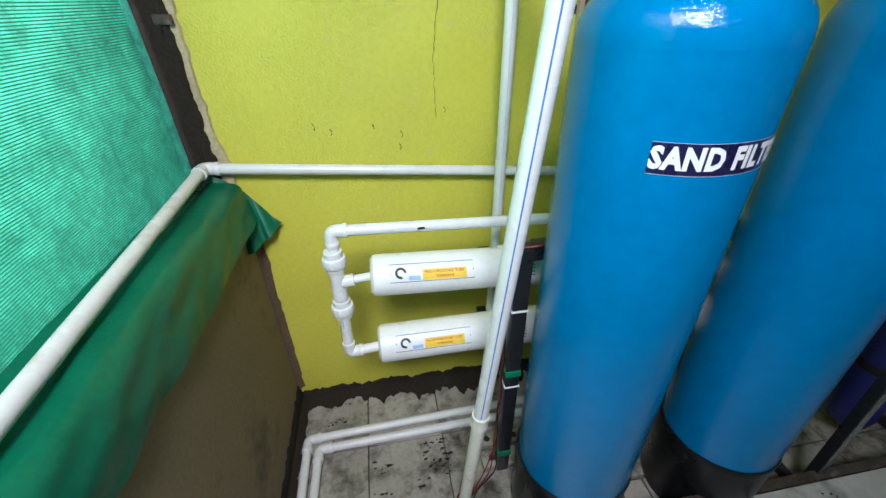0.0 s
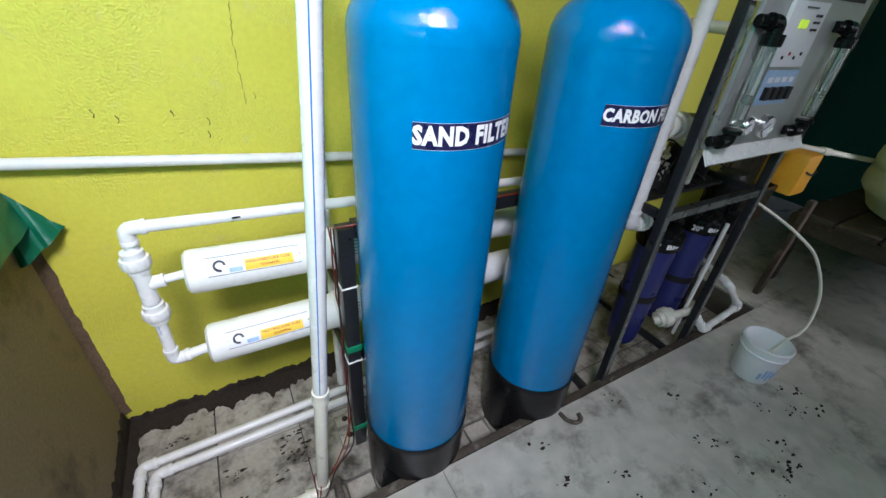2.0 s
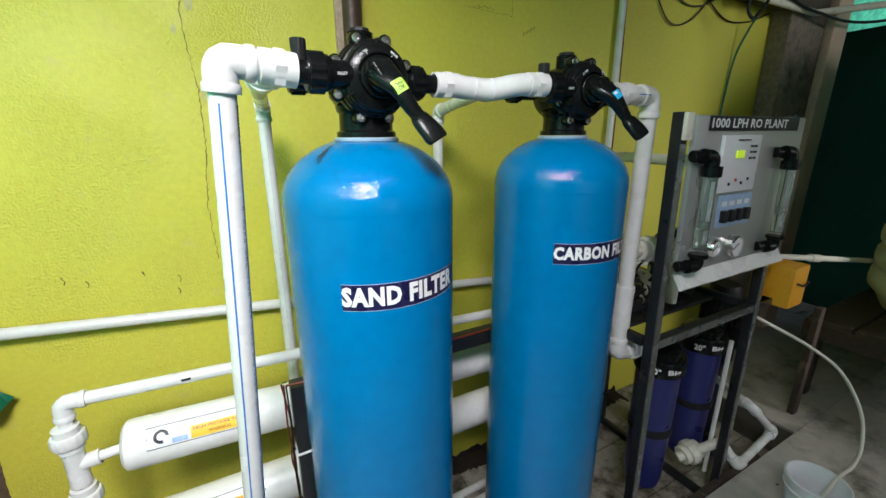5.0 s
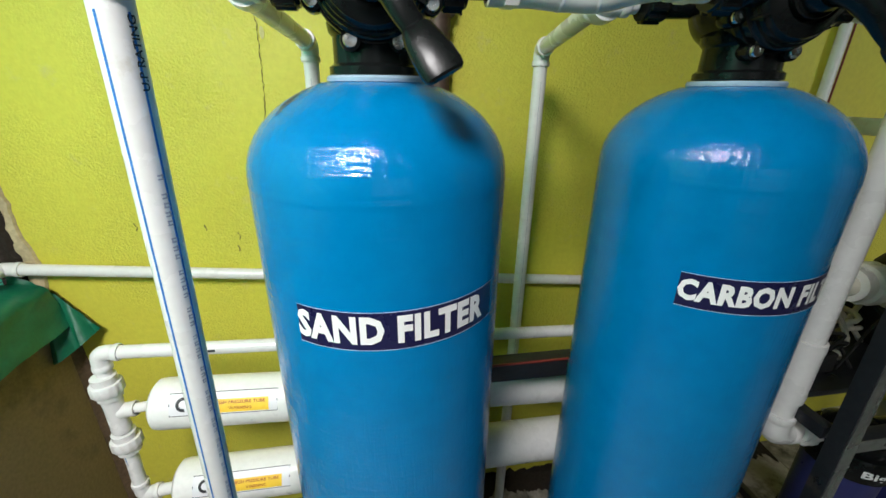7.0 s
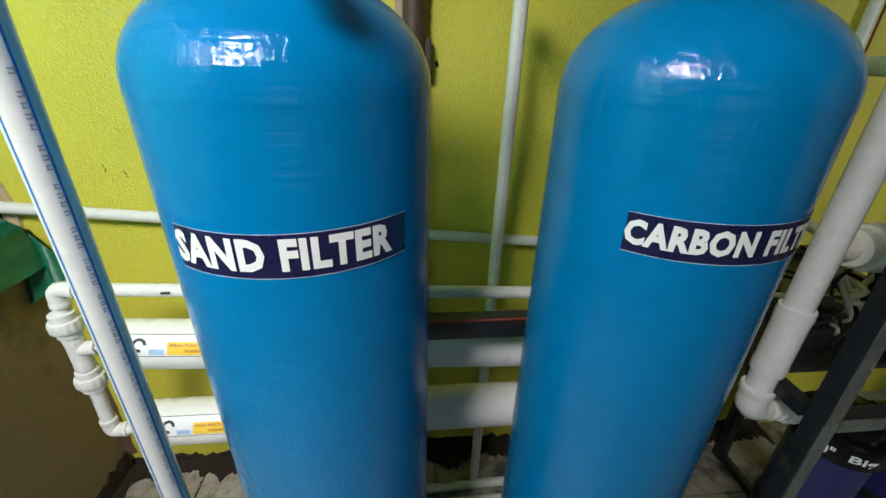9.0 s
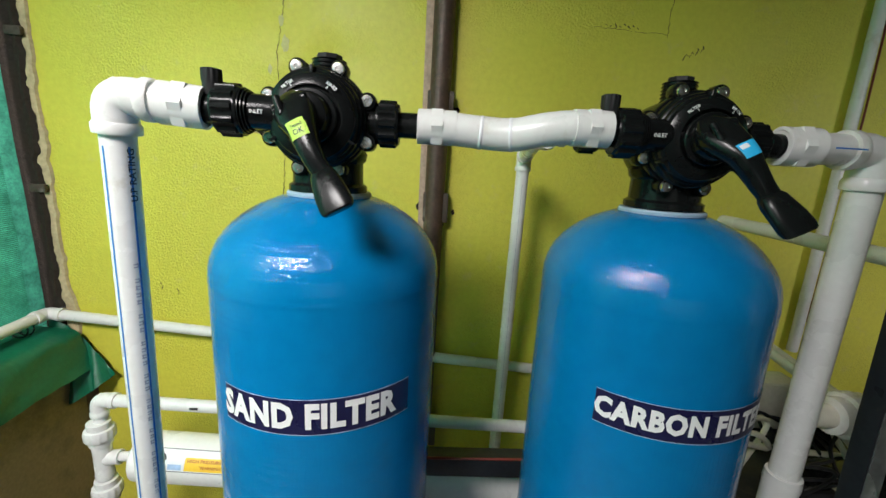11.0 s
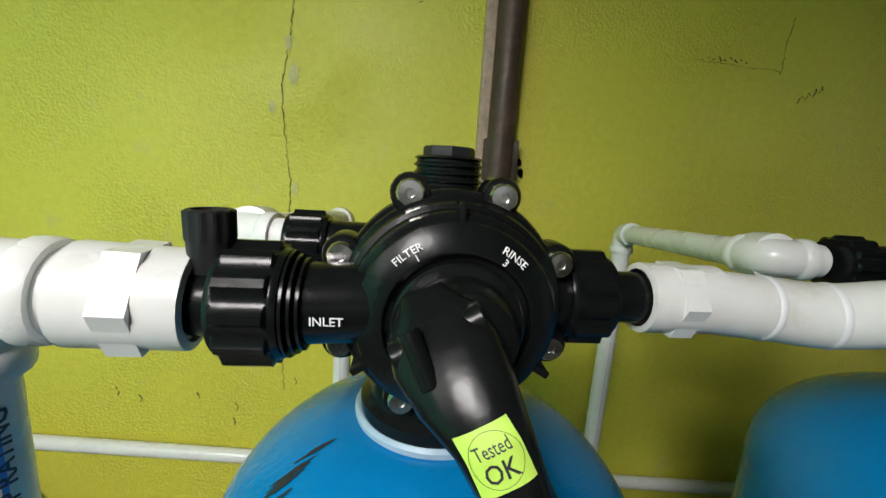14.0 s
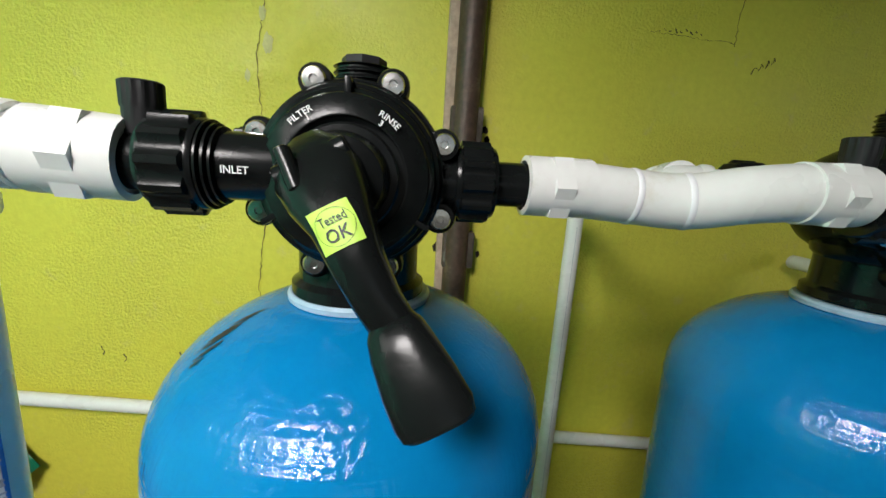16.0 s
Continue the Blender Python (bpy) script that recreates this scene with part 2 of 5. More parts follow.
def frp_blue():
    """Wound glass-fibre shell: blue gelcoat under a wrinkled clear film."""
    m = mat("blue_fibreglass_gelcoat", (0.0, 0.166, 0.405), 0.5, vary=0.10, scale=3, fine=25, bump=0, coat=0.8)
    m.node_tree.nodes["Principled BSDF"].inputs["Specular IOR Level"].default_value = 0.0
    m.node_tree.nodes["Principled BSDF"].inputs["Coat Roughness"].default_value = 0.02
    m.node_tree.nodes["Principled BSDF"].inputs["Coat IOR"].default_value = 1.48
    t = m.node_tree
    N, L = t.nodes, t.links
    tc = N.new("ShaderNodeTexCoord")
    mp = N.new("ShaderNodeMapping")
    mp.inputs["Scale"].default_value = (6, 6, 120)
    n1, n2, n3 = (N.new("ShaderNodeTexNoise") for _ in range(3))
    L.new(tc.outputs["Object"], mp.inputs["Vector"])
    L.new(mp.outputs[0], n1.inputs["Vector"])
    n1.inputs["Scale"].default_value, n1.inputs["Detail"].default_value = 1.0, 3
    n2.inputs["Scale"].default_value, n2.inputs["Detail"].default_value, n2.inputs["Distortion"].default_value = 1.0, 5, 1.2
    mp2 = N.new("ShaderNodeMapping")
    mp2.inputs["Rotation"].default_value, mp2.inputs["Scale"].default_value = (0.0, 0.25, 0.0), (120, 120, 13)
    n3.inputs["Scale"].default_value = 13
    L.new(tc.outputs["Object"], mp2.inputs["Vector"])
    L.new(mp2.outputs[0], n2.inputs["Vector"])
    L.new(tc.outputs["Object"], n3.inputs["Vector"])
    b1, b2, b3 = (N.new("ShaderNodeBump") for _ in range(3))
    for b, n, s, d in ((b1, n1, 0.75, 0.0019), (b2, n2, 0.70, 0.0017), (b3, n3, 0.45, 0.0055)):
        b.inputs["Strength"].default_value, b.inputs["Distance"].default_value = s, d
        L.new(n.outputs["Fac"], b.inputs["Height"])
    L.new(b1.outputs[0], b2.inputs["Normal"])
    L.new(b2.outputs[0], b3.inputs["Normal"])
    L.new(b3.outputs[0], N["Principled BSDF"].inputs["Coat Normal"])
    return m


BLUE = frp_blue()


def net_cloth(name, colour, through_it, gaps, line_scale):
    """Woven shade net: cloth that lets light through, with small gaps between its strands."""
    m = bpy.data.materials.new(name)
    m.use_nodes = True
    t = m.node_tree
    N, L = t.nodes, t.links
    b = N["Principled BSDF"]
    b.inputs["Roughness"].default_value = 0.55
    tc, no = N.new("ShaderNodeTexCoord"), N.new("ShaderNodeTexNoise")
    no.inputs["Scale"].default_value, no.inputs["Detail"].default_value, no.inputs["Roughness"].default_value = 12, 10, 0.8
    L.new(tc.outputs["Object"], no.inputs["Vector"])
    sc = N.new("ShaderNodeMapRange")
    sc.inputs["From Min"].default_value, sc.inputs["From Max"].default_value = 0.3, 0.7
    sc.inputs["To Min"].default_value, sc.inputs["To Max"].default_value = 0.35, 1.9
    L.new(no.outputs["Fac"], sc.inputs["Value"])
    k = N.new("ShaderNodeVectorMath")
    k.operation = "SCALE"
    k.inputs[0].default_value = colour
    L.new(sc.outputs[0], k.inputs["Scale"])
    L.new(k.outputs[0], b.inputs["Base Color"])
    tr, mx = N.new("ShaderNodeBsdfTranslucent"), N.new("ShaderNodeMixShader")
    L.new(k.outputs[0], tr.inputs["Color"])
    mx.inputs[0].default_value = through_it
    L.new(b.outputs[0], mx.inputs[1])
    L.new(tr.outputs[0], mx.inputs[2])
    wv = N.new("ShaderNodeTexNoise")
    mp = N.new("ShaderNodeMapping")
    mp.inputs["Scale"].default_value = (1, line_scale * 0.3, line_scale)
    L.new(tc.outputs["Object"], mp.inputs["Vector"])
    L.new(mp.outputs[0], wv.inputs["Vector"])
    wv.inputs["Scale"].default_value, wv.inputs["Detail"].default_value = 1.0, 2
    gt, tp, m2 = N.new("ShaderNodeMapRange"), N.new("ShaderNodeBsdfTransparent"), N.new("ShaderNodeMixShader")
    gt.inputs["From Min"].default_value, gt.inputs["From Max"].default_value = 0.62, 0.70
    gt.inputs["To Max"].default_value = gaps
    L.new(wv.outputs["Fac"], gt.inputs["Value"])
    L.new(gt.outputs[0], m2.inputs[0])
    L.new(mx.outputs[0], m2.inputs[1])
    L.new(tp.outputs[0], m2.inputs[2])
    L.new(m2.outputs[0], N["Material Output"].inputs["Surface"])
    return m


RESIN = mat("pale_blue_resin", (0.30, 0.42, 0.52), 0.4, vary=0.2, scale=20, bump=0.1)
NET = net_cloth("bright_green_shade_net", (0.10, 0.54, 0.35), 0.58, 0.25, 260)
NET_STRAND = mat("green_net_strand", (0.02, 0.34, 0.19), 0.45, vary=0.15, scale=8, bump=0)


# ---- builders ----
def part(name, bm, material, parent=None, label="", smooth=True, at=None):
    me = bpy.data.meshes.new(name)
    bm.normal_update()
    bm.to_mesh(me)
    bm.free()
    me.materials.append(material)
    if smooth:
        me.polygons.foreach_set("use_smooth", [True] * len(me.polygons))
        me.set_sharp_from_angle(angle=radians(38))
    ob = new(name, me)
    if at is not None:
        ob.matrix_basis = at
    if parent:
        ob.parent = parent
    if label:
        ob["label"] = label
    return ob


def thing(name, label, category, at=(0, 0, 0), group="", kind=""):
    e = new(name)
    e.empty_display_size = 0.05
    e.location = at
    return tagged(e, label, category, group, kind)


def box(x0, x1, y0, y1, z0, z1, bevel=0.0, bm=None):
    made = bm is None
    bm = bm or bmesh.new()
    g = bmesh.ops.create_cube(bm, size=1)
    for v in g["verts"]:
        v.co = Vector(((x0 + x1) / 2 + v.co.x * (x1 - x0), (y0 + y1) / 2 + v.co.y * (y1 - y0), (z0 + z1) / 2 + v.co.z * (z1 - z0)))
    if bevel:
        es = list({e for v in g["verts"] for e in v.link_edges})
        bmesh.ops.bevel(bm, geom=es, offset=bevel, segments=2, profile=0.6, affect="EDGES")
    return bm


def lathe(profile, m=None, segs=48, bm=None):
    """A surface of revolution about z from (radius, height) pairs, laid in place by m."""
    bm = bm or bmesh.new()
    m = m or Matrix()
    rings = []
    for r, z in profile:
        if r < 1e-6:
            rings.append([bm.verts.new(m @ Vector((0, 0, z)))])
        else:
            rings.append([bm.verts.new(m @ Vector((r * math.cos(2 * math.pi * i / segs), r * math.sin(2 * math.pi * i / segs), z))) for i in range(segs)])
    for a, b in zip(rings, rings[1:]):
        for i in range(segs):
            j = (i + 1) % segs
            if len(a) == 1 and len(b) == 1:
                continue
            if len(a) == 1:
                bm.faces.new((a[0], b[j], b[i]))
            elif len(b) == 1:
                bm.faces.new((a[i], a[j], b[0]))
            else:
                bm.faces.new((a[i], a[j], b[j], b[i]))
    bmesh.ops.recalc_face_normals(bm, faces=bm.faces)
    return bm


def geared(profile, m, teeth, bm=None):
    """As lathe(), with teeth: profile rows of radius, height and how far the teeth stand out."""
    bm = bm or bmesh.new()
    segs = teeth * 4
    rings = []
    for r, z, t in profile:
        rings.append([bm.verts.new(m @ Vector(((r + (t if i % 4 < 2 else 0)) * math.cos(2 * math.pi * i / segs), (r + (t if i % 4 < 2 else 0)) * math.sin(2 * math.pi * i / segs), z))) for i in range(segs)])
    for a, b in zip(rings, rings[1:]):
        for i in range(segs):
            j = (i + 1) % segs
            bm.faces.new((a[i], a[j], b[j], b[i]))
    bm.faces.new(rings[0][::-1])
    bm.faces.new(rings[-1])
    bmesh.ops.recalc_face_normals(bm, faces=bm.faces)
    return bm


def axis_m(p, q):
    """A pose at p whose z points to q."""
    d = Vector(q) - Vector(p)
    return Matrix.Translation(p) @ d.to_track_quat("Z", "Y").to_matrix().to_4x4()


def rod(p, q, r, segs=24, bm=None, ease=0.0):
    h = (Vector(q) - Vector(p)).length
    e = ease or min(r * 0.12, 0.002)
    return lathe([(0, 0), (r - e, 0), (r, e), (r, h - e), (r - e, h), (0, h)], axis_m(p, q), segs, bm)


def sweep(pts, r, segs=10, bm=None, caps=True):
    """A tube along a path of points."""
    bm = bm or bmesh.new()
    pts = [Vector(p) for p in pts]
    rings, up = [], None
    for i, p in enumerate(pts):
        d = (pts[min(i + 1, len(pts) - 1)] - pts[max(i - 1, 0)]).normalized()
        if up is None:
            up = d.orthogonal().normalized()
        up = (up - d * up.dot(d)).normalized()
        side = d.cross(up)
        rings.append([bm.verts.new(p + (up * math.cos(2 * math.pi * k / segs) + side * math.sin(2 * math.pi * k / segs)) * r) for k in range(segs)])
    for a, b in zip(rings, rings[1:]):
        for k in range(segs):
            bm.faces.new((a[k], a[(k + 1) % segs], b[(k + 1) % segs], b[k]))
    if caps:
        bm.faces.new(rings[0][::-1])
        bm.faces.new(rings[-1])
    return bm


def curve_pts(ctrl, n=8):
    """Points of a smooth curve through the control points."""
    c = [Vector(p) for p in ctrl]
    c = [c[0] * 2 - c[1]] + c + [c[-1] * 2 - c[-2]]
    out = []
    for a, b, d, e in zip(c, c[1:], c[2:], c[3:]):
        for k in range(n):
            u = k / n
            out.append(0.5 * (2 * b + (d - a) * u + (2 * a - 5 * b + 4 * d - e) * u * u + (3 * b - a - 3 * d + e) * u ** 3))
    return out + [c[-2]]


def elbow(corner, d1, d2, r, reach, material, parent, name="elbow"):
    """A moulded pipe elbow with a raised collar at both mouths."""
    c, d1, d2 = Vector(corner), Vector(d1).normalized(), Vector(d2).normalized()
    a, b = c + d1 * reach, c + d2 * reach
    k = reach * 0.45
    bend = []
    for i in range(9):
        u = i / 8
        bend.append((c + d1 * k) * (1 - u) ** 2 + c * 2 * u * (1 - u) + (c + d2 * k) * u * u)
    bm = sweep([a] + bend + [b], r * 1.16, 24)
    for p, d in ((a, d1), (b, d2)):
        lathe([(0, 0), (r * 1.24, 0), (r * 1.28, reach * 0.06), (r * 1.28, reach * 0.26), (r * 1.16, reach * 0.34)], axis_m(p + d * 0.002, p - d), 24, bm)
    return part(name, bm, material, parent)


def collar(p, q, r, material, parent, name="coupling"):
    """A plain socket over a pipe."""
    h = (Vector(q) - Vector(p)).length
    bm = lathe([(r, 0), (r * 1.2, 0.001), (r * 1.26, h * 0.12), (r * 1.2, h * 0.2), (r * 1.2, h * 0.8), (r * 1.26, h * 0.88), (r * 1.2, h - 0.001), (r, h)], axis_m(p, q), 28)
    return part(name, bm, material, parent)


def union_nut(p, q, r, material, parent, name="union_nut", ribs=14):
    """A pipe union: a ribbed ring between two collars."""
    h = (Vector(q) - Vector(p)).length
    m = axis_m(p, q)
    bm = geared([(r, 0, 0), (r * 1.3, 0.001, 0), (r * 1.3, h * 0.28, 0), (r * 1.58, h * 0.30, 0), (r * 1.62, h * 0.36, r * 0.09), (r * 1.62, h * 0.68, r * 0.09), (r * 1.58, h * 0.74, 0), (r * 1.3, h * 0.76, 0), (r * 1.3, h - 0.001, 0), (r, h, 0)], m, ribs)
    return part(name, bm, material, parent)


def hex_socket(p, q, r, material, parent, name="adaptor"):
    """A threaded adaptor: round socket with a hexagon round its waist."""
    h = (Vector(q) - Vector(p)).length
    m = axis_m(p, q)
    bm = lathe([(r, 0), (r * 1.2, 0.001), (r * 1.2, h - 0.001), (r, h)], m, 28)
    lathe([(r * 1.1, h * 0.34), (r * 1.36, h * 0.36), (r * 1.36, h * 0.64), (r * 1.1, h * 0.66)], m, 6, bm)
    return part(name, bm, material, parent)


def letters(body, height, bold=0.0):
    """Flat letters in the xy plane, starting at 0, 0: vertices, faces and width."""
    cu = bpy.data.curves.new("letters", "FONT")
    cu.body, cu.size, cu.offset, cu.resolution_u = body, 1.0, bold, 2
    cu.space_character = 1.0 + 3.0 * max(0.0, bold - 0.02)
    ob = new("letters", cu)
    me = bpy.data.meshes.new_from_object(ob.evaluated_get(bpy.context.evaluated_depsgraph_get()))
    co = np.array([v.co[:2] for v in me.vertices])
    faces = [tuple(p.vertices) for p in me.polygons]
    bpy.data.objects.remove(ob)
    bpy.data.curves.remove(cu)
    bpy.data.meshes.remove(me)
    co -= co.min(0)
    s = height / 0.73 if body.isupper() or body.isdigit() else height / co[:, 1].max()
    return co * s, faces, float(co[:, 0].max() * s)


def text_on(body, height, width, place, material, parent, bold=0.0, name="lettering"):
    """Lettering laid out by place(x, y) -> a point; x from 0 to width."""
    co, faces, w = letters(body, height, bold)
    bm = bmesh.new()
    vs = [bm.verts.new(place(x * width / w, y)) for x, y in co]
    for f in faces:
        try:
            bm.faces.new([vs[i] for i in f])
        except ValueError:
            pass
    return part(name, bm, material, parent, smooth=False)


def patch(place, w, h, material, parent, name, nx=1, ny=1, label=""):
    """A thin sticker laid out by place(x, y)."""
    bm = bmesh.new()
    g = [[bm.verts.new(place(w * i / nx, h * j / ny)) for i in range(nx + 1)] for j in range(ny + 1)]
    for j in range(ny):
        for i in range(nx):
            bm.faces.new((g[j][i], g[j][i + 1], g[j + 1][i + 1], g[j + 1][i]))
    return part(name, bm, material, parent, label, smooth=nx > 1)


# ---- structure ----
RECESS, EDGE, WALL, WEST = -0.16, 0.56, 1.35, -0.345


def structure(name, bm, material, label, category, smooth=False):
    return tagged(part(name, bm, material, smooth=smooth), label, category, kind="structure")


wall_north = structure("wall_north", box(-0.40, 3.68, WALL, WALL + 0.2, -0.4, 2.9), YELLOW, "yellow-green painted plaster wall with cracks and stains", "wall")
wall_west = structure("wall_west", box(WEST - 0.14, WEST, -2.6, WALL - 0.002, -0.4, 0.845), BROWN_WALL, "low brown cement-rendered wall under the green net", "wall")
# south walls and doorway are unseen, added in dark brown to limit bounced light
wall_south = structure("wall_south", box(-1.0, 0.2, -2.8, -2.6, -0.2, 2.9), BROWN_WALL, "unseen plain brown wall added to limit light beside a made-up doorway", "wall")
structure("wall_south_2", box(1.8, 5.2, -2.8, -2.6, -0.2, 2.9), BROWN_WALL, "unseen plain brown wall added to limit light beside a made-up doorway", "wall")
structure("wall_south_lintel", box(0.2, 1.8, -2.8, -2.6, 2.1, 2.9), BROWN_WALL, "unseen plain brown lintel added over a made-up doorway", "wall")
# borrows the dark net's colour so that deep shade is painted in
structure("wall_far", box(3.69, 5.3, 2.2, 2.4, -0.4, 2.9), NET_DARK, "far wall behind the timber post, deep shade put into its dark colour", "wall")

# unseen roof, added and kept dark to cut bounce, open at the roof light
bm = box(-1.0, 5.3, -0.30, 2.4, 2.50, 2.56)
box(-1.0, 5.3, -2.8, -0.95, 2.50, 2.56, bm=bm)
box(-1.0, -0.39, -0.949, -0.301, 2.50, 2.56, bm=bm)
box(0.33, 5.3, -0.949, -0.301, 2.50, 2.56, bm=bm)
structure("ceiling", bm, CEIL, "unseen grey sheet roof added to hold back light, with a square roof light", "ceiling")

# front floor: slabs in a cement bed, reaching the edge of the sunken strip
floor_bm = box(-1.0, 5.3, -2.8, EDGE - 0.004, -0.30, -0.012)
box(2.645, 5.3, EDGE, 2.4, -0.30, -0.012, bm=floor_bm)
floor = structure("floor", floor_bm, GROUT, "smooth grey concrete floor with dark scuffs", "floor")
slab_w, slab_d = 0.86, 0.78
for i in range(-2, 6):
    for j in range(-4, 3):
        x0, x1 = 0.64 + i * slab_w, 0.64 + (i + 1) * slab_w - 0.0016
        y0, y1 = EDGE - 0.005 - (j + 1) * slab_d + 0.0016, EDGE - 0.005 - j * slab_d
        x0, x1 = max(x0, -0.99), min(x1, 5.29)
        if j < 0:
            y0, y1 = y0 + 0.0002, y1 + 0.0002
            x0 = max(x0, 2.65)
        y0, y1 = max(y0, -2.79), min(y1, 2.39)
        if x1 - x0 > 0.05 and y1 - y0 > 0.05:
            part("floor_slab", box(x0, x1, y0, y1, -0.03, 0.0, 0.0012), CONCRETE, floor, smooth=False)

# sunken strip under the filters: tiles in a dark bed
floor_2 = structure("floor_2", box(-0.5, 2.64, EDGE - 0.003, WALL + 0.1, -0.34, RECESS - 0.014), GROUT, "stained sunken tile floor under the filters", "floor")
rnd = random.Random(4)
tw = 0.30
for i in range(10):
    for j in range(3):
        x0, y1 = -0.345 + i * tw, WALL - 0.006 - j * tw
        x1, y0 = min(x0 + tw - 0.005, 2.637), max(y1 - tw + 0.005, EDGE + 0.004)
        small = 0.2 < x0 < 0.9 and j == 2
        if small:
            for a in range(3):
                for b in range(2):
                    w, d = (x1 - x0) / 3, (y1 - y0) / 2
                    part("floor_tile", box(x0 + a * w, x0 + (a + 1) * w - 0.006, y0 + b * d, y0 + (b + 1) * d - 0.006, RECESS - 0.02, RECESS + rnd.uniform(-0.003, 0.002), 0.002), TILE, floor_2, smooth=False)
        else:
            part("floor_tile", box(x0, x1, y0, y1, RECESS - 0.02, RECESS + rnd.uniform(-0.003, 0.003), 0.002), TILE, floor_2, smooth=False)

# black damp mortar along the foot of the wall, with a ragged upper and lower edge
bm = bmesh.new()
rows_ = []
n = 420
for k in range(n + 1):
    x = -0.345 + k * 2.69 / n
    zt = -0.128 + 0.016 * noise.noise((x * 9, 0, 0)) + 0.016 * noise.noise((x * 34, 3, 0)) + 0.008 * noise.noise((x * 90, 6, 0))
    yo = WALL - 0.085 - 0.075 * noise.noise((x * 6, 9, 0)) - 0.04 * noise.noise((x * 25, 5, 0)) - 0.02 * noise.noise((x * 70, 2, 0))
    rows_.append([bm.verts.new(p) for p in ((x, WALL - 0.001, zt), (x, WALL - 0.008, zt - 0.004), (x, WALL - 0.014, RECESS + 0.012), (x, yo, RECESS + 0.004), (x, yo, RECESS - 0.01))])
for a, b in zip(rows_, rows_[1:]):
    for k in range(4):
        bm.faces.new((a[k], a[k + 1], b[k + 1], b[k]))
structure("baseboard", bm, TAR, "black damp mortar skirting with a ragged edge", "skirting", True)
bm = bmesh.new()
rows_ = []
for k in range(61):
    y = 0.62 + k * (WALL - 0.02 - 0.62) / 60
    h = 0.07 + 0.035 * noise.noise((y * 11, 4, 0)) + 0.02 * noise.noise((y * 40, 7, 0)) + 0.03 * max(0, (y - 1.1) * 3)
    w = 0.030 + 0.022 * noise.noise((y * 14, 8, 0)) + 0.014 * noise.noise((y * 50, 1, 0))
    rows_.append([bm.verts.new(p) for p in ((WEST + 0.001, y, RECESS + h), (WEST + 0.006, y, RECESS + h - 0.006), (WEST + 0.012, y, RECESS + 0.02), (WEST + 0.012 + w, y, RECESS + 0.0045), (WEST + 0.012 + w, y, RECESS - 0.01))])
for a, b in zip(rows_, rows_[1:]):
    for k in range(4):
        bm.faces.new((a[k], b[k], b[k + 1], a[k + 1]))
structure("baseboard_2", bm, TAR, "black damp mortar along the foot of the low wall", "skirting", True)
bm = bmesh.new()
rows_ = []
for k in range(71):
    z = -0.10 + k * 0.0132
    w = 0.020 + 0.008 * noise.noise((z * 8, 1, 3)) + 0.004 * noise.noise((z * 33, 4, 2)) + 0.05 * max(0.0, -z)
    rows_.append([bm.verts.new(p) for p in ((WEST + 0.0005, WALL - 0.022, z), (WEST + 0.008, WALL - 0.010, z), (WEST + w, WALL - 0.003, z), (WEST + w + 0.006, WALL - 0.0004, z))])
for a, b in zip(rows_, rows_[1:]):
    for k in range(3):
        bm.faces.new((a[k], a[k + 1], b[k + 1], b[k]))
structure("trim_3", bm, CORNER, "rough dark brown plaster in the wall corner", "plaster", True)

# ragged plaster edge where the yellow wall ends beside the net
bm = bmesh.new()
rows_ = []
for k in range(91):
    z = 0.85 + k * 0.02
    w = 0.034 + 0.010 * noise.noise((z * 6, 1, 0)) + 0.010 * noise.noise((z * 26, 4, 0)) + 0.005 * noise.noise((z * 70, 2, 0)) + 0.028 * max(0, 1.0 - abs(z - 0.91) * 9)
    rows_.append([bm.verts.new(p) for p in ((-0.401, WALL - 0.012, z), (-0.39, WALL - 0.014, z), (-0.40 + w, WALL - 0.008, z), (-0.396 + w, WALL - 0.0005, z))])
for a, b in zip(rows_, rows_[1:]):
    for k in range(3):
        bm.faces.new((a[k], a[k + 1], b[k + 1], b[k]))
structure("trim", bm, PALE_EDGE, "broken bare plaster along the edge of the yellow wall", "plaster", True)
bm = bmesh.new()
rows_ = []
for k in range(181):
    z = 0.86 + k * 0.0098
    w = 0.020 + 0.010 * noise.noise((z * 9, 7, 1)) + 0.009 * noise.noise((z * 31, 2, 5)) + 0.005 * noise.noise((z * 80, 3, 3))
    rows_.append([bm.verts.new(p) for p in ((-0.408, WALL - 0.006, z), (-0.402, WALL - 0.018, z), (-0.404 + w * 0.7, WALL - 0.020, z), (-0.400 + w, WALL - 0.0125, z))])
for a, b in zip(rows_, rows_[1:]):
    for k in range(3):
        bm.faces.new((a[k], a[k + 1], b[k + 1], b[k]))
structure("trim_4", bm, TAR, "ragged black mortar along the broken wall edge", "plaster", True)
jamb = structure("trim_2", box(-0.60, -0.401, WALL + 0.035, WALL + 0.1, 0.70, 2.6, 0.006), TAR, "black weathered timber jamb beside the green net", "jamb")
for z in (1.326, 1.754):
    part("bracket", box(-0.415, -0.37, WALL - 0.026, WALL - 0.012, z - 0.012, z + 0.012, 0.004), RUST, jamb)

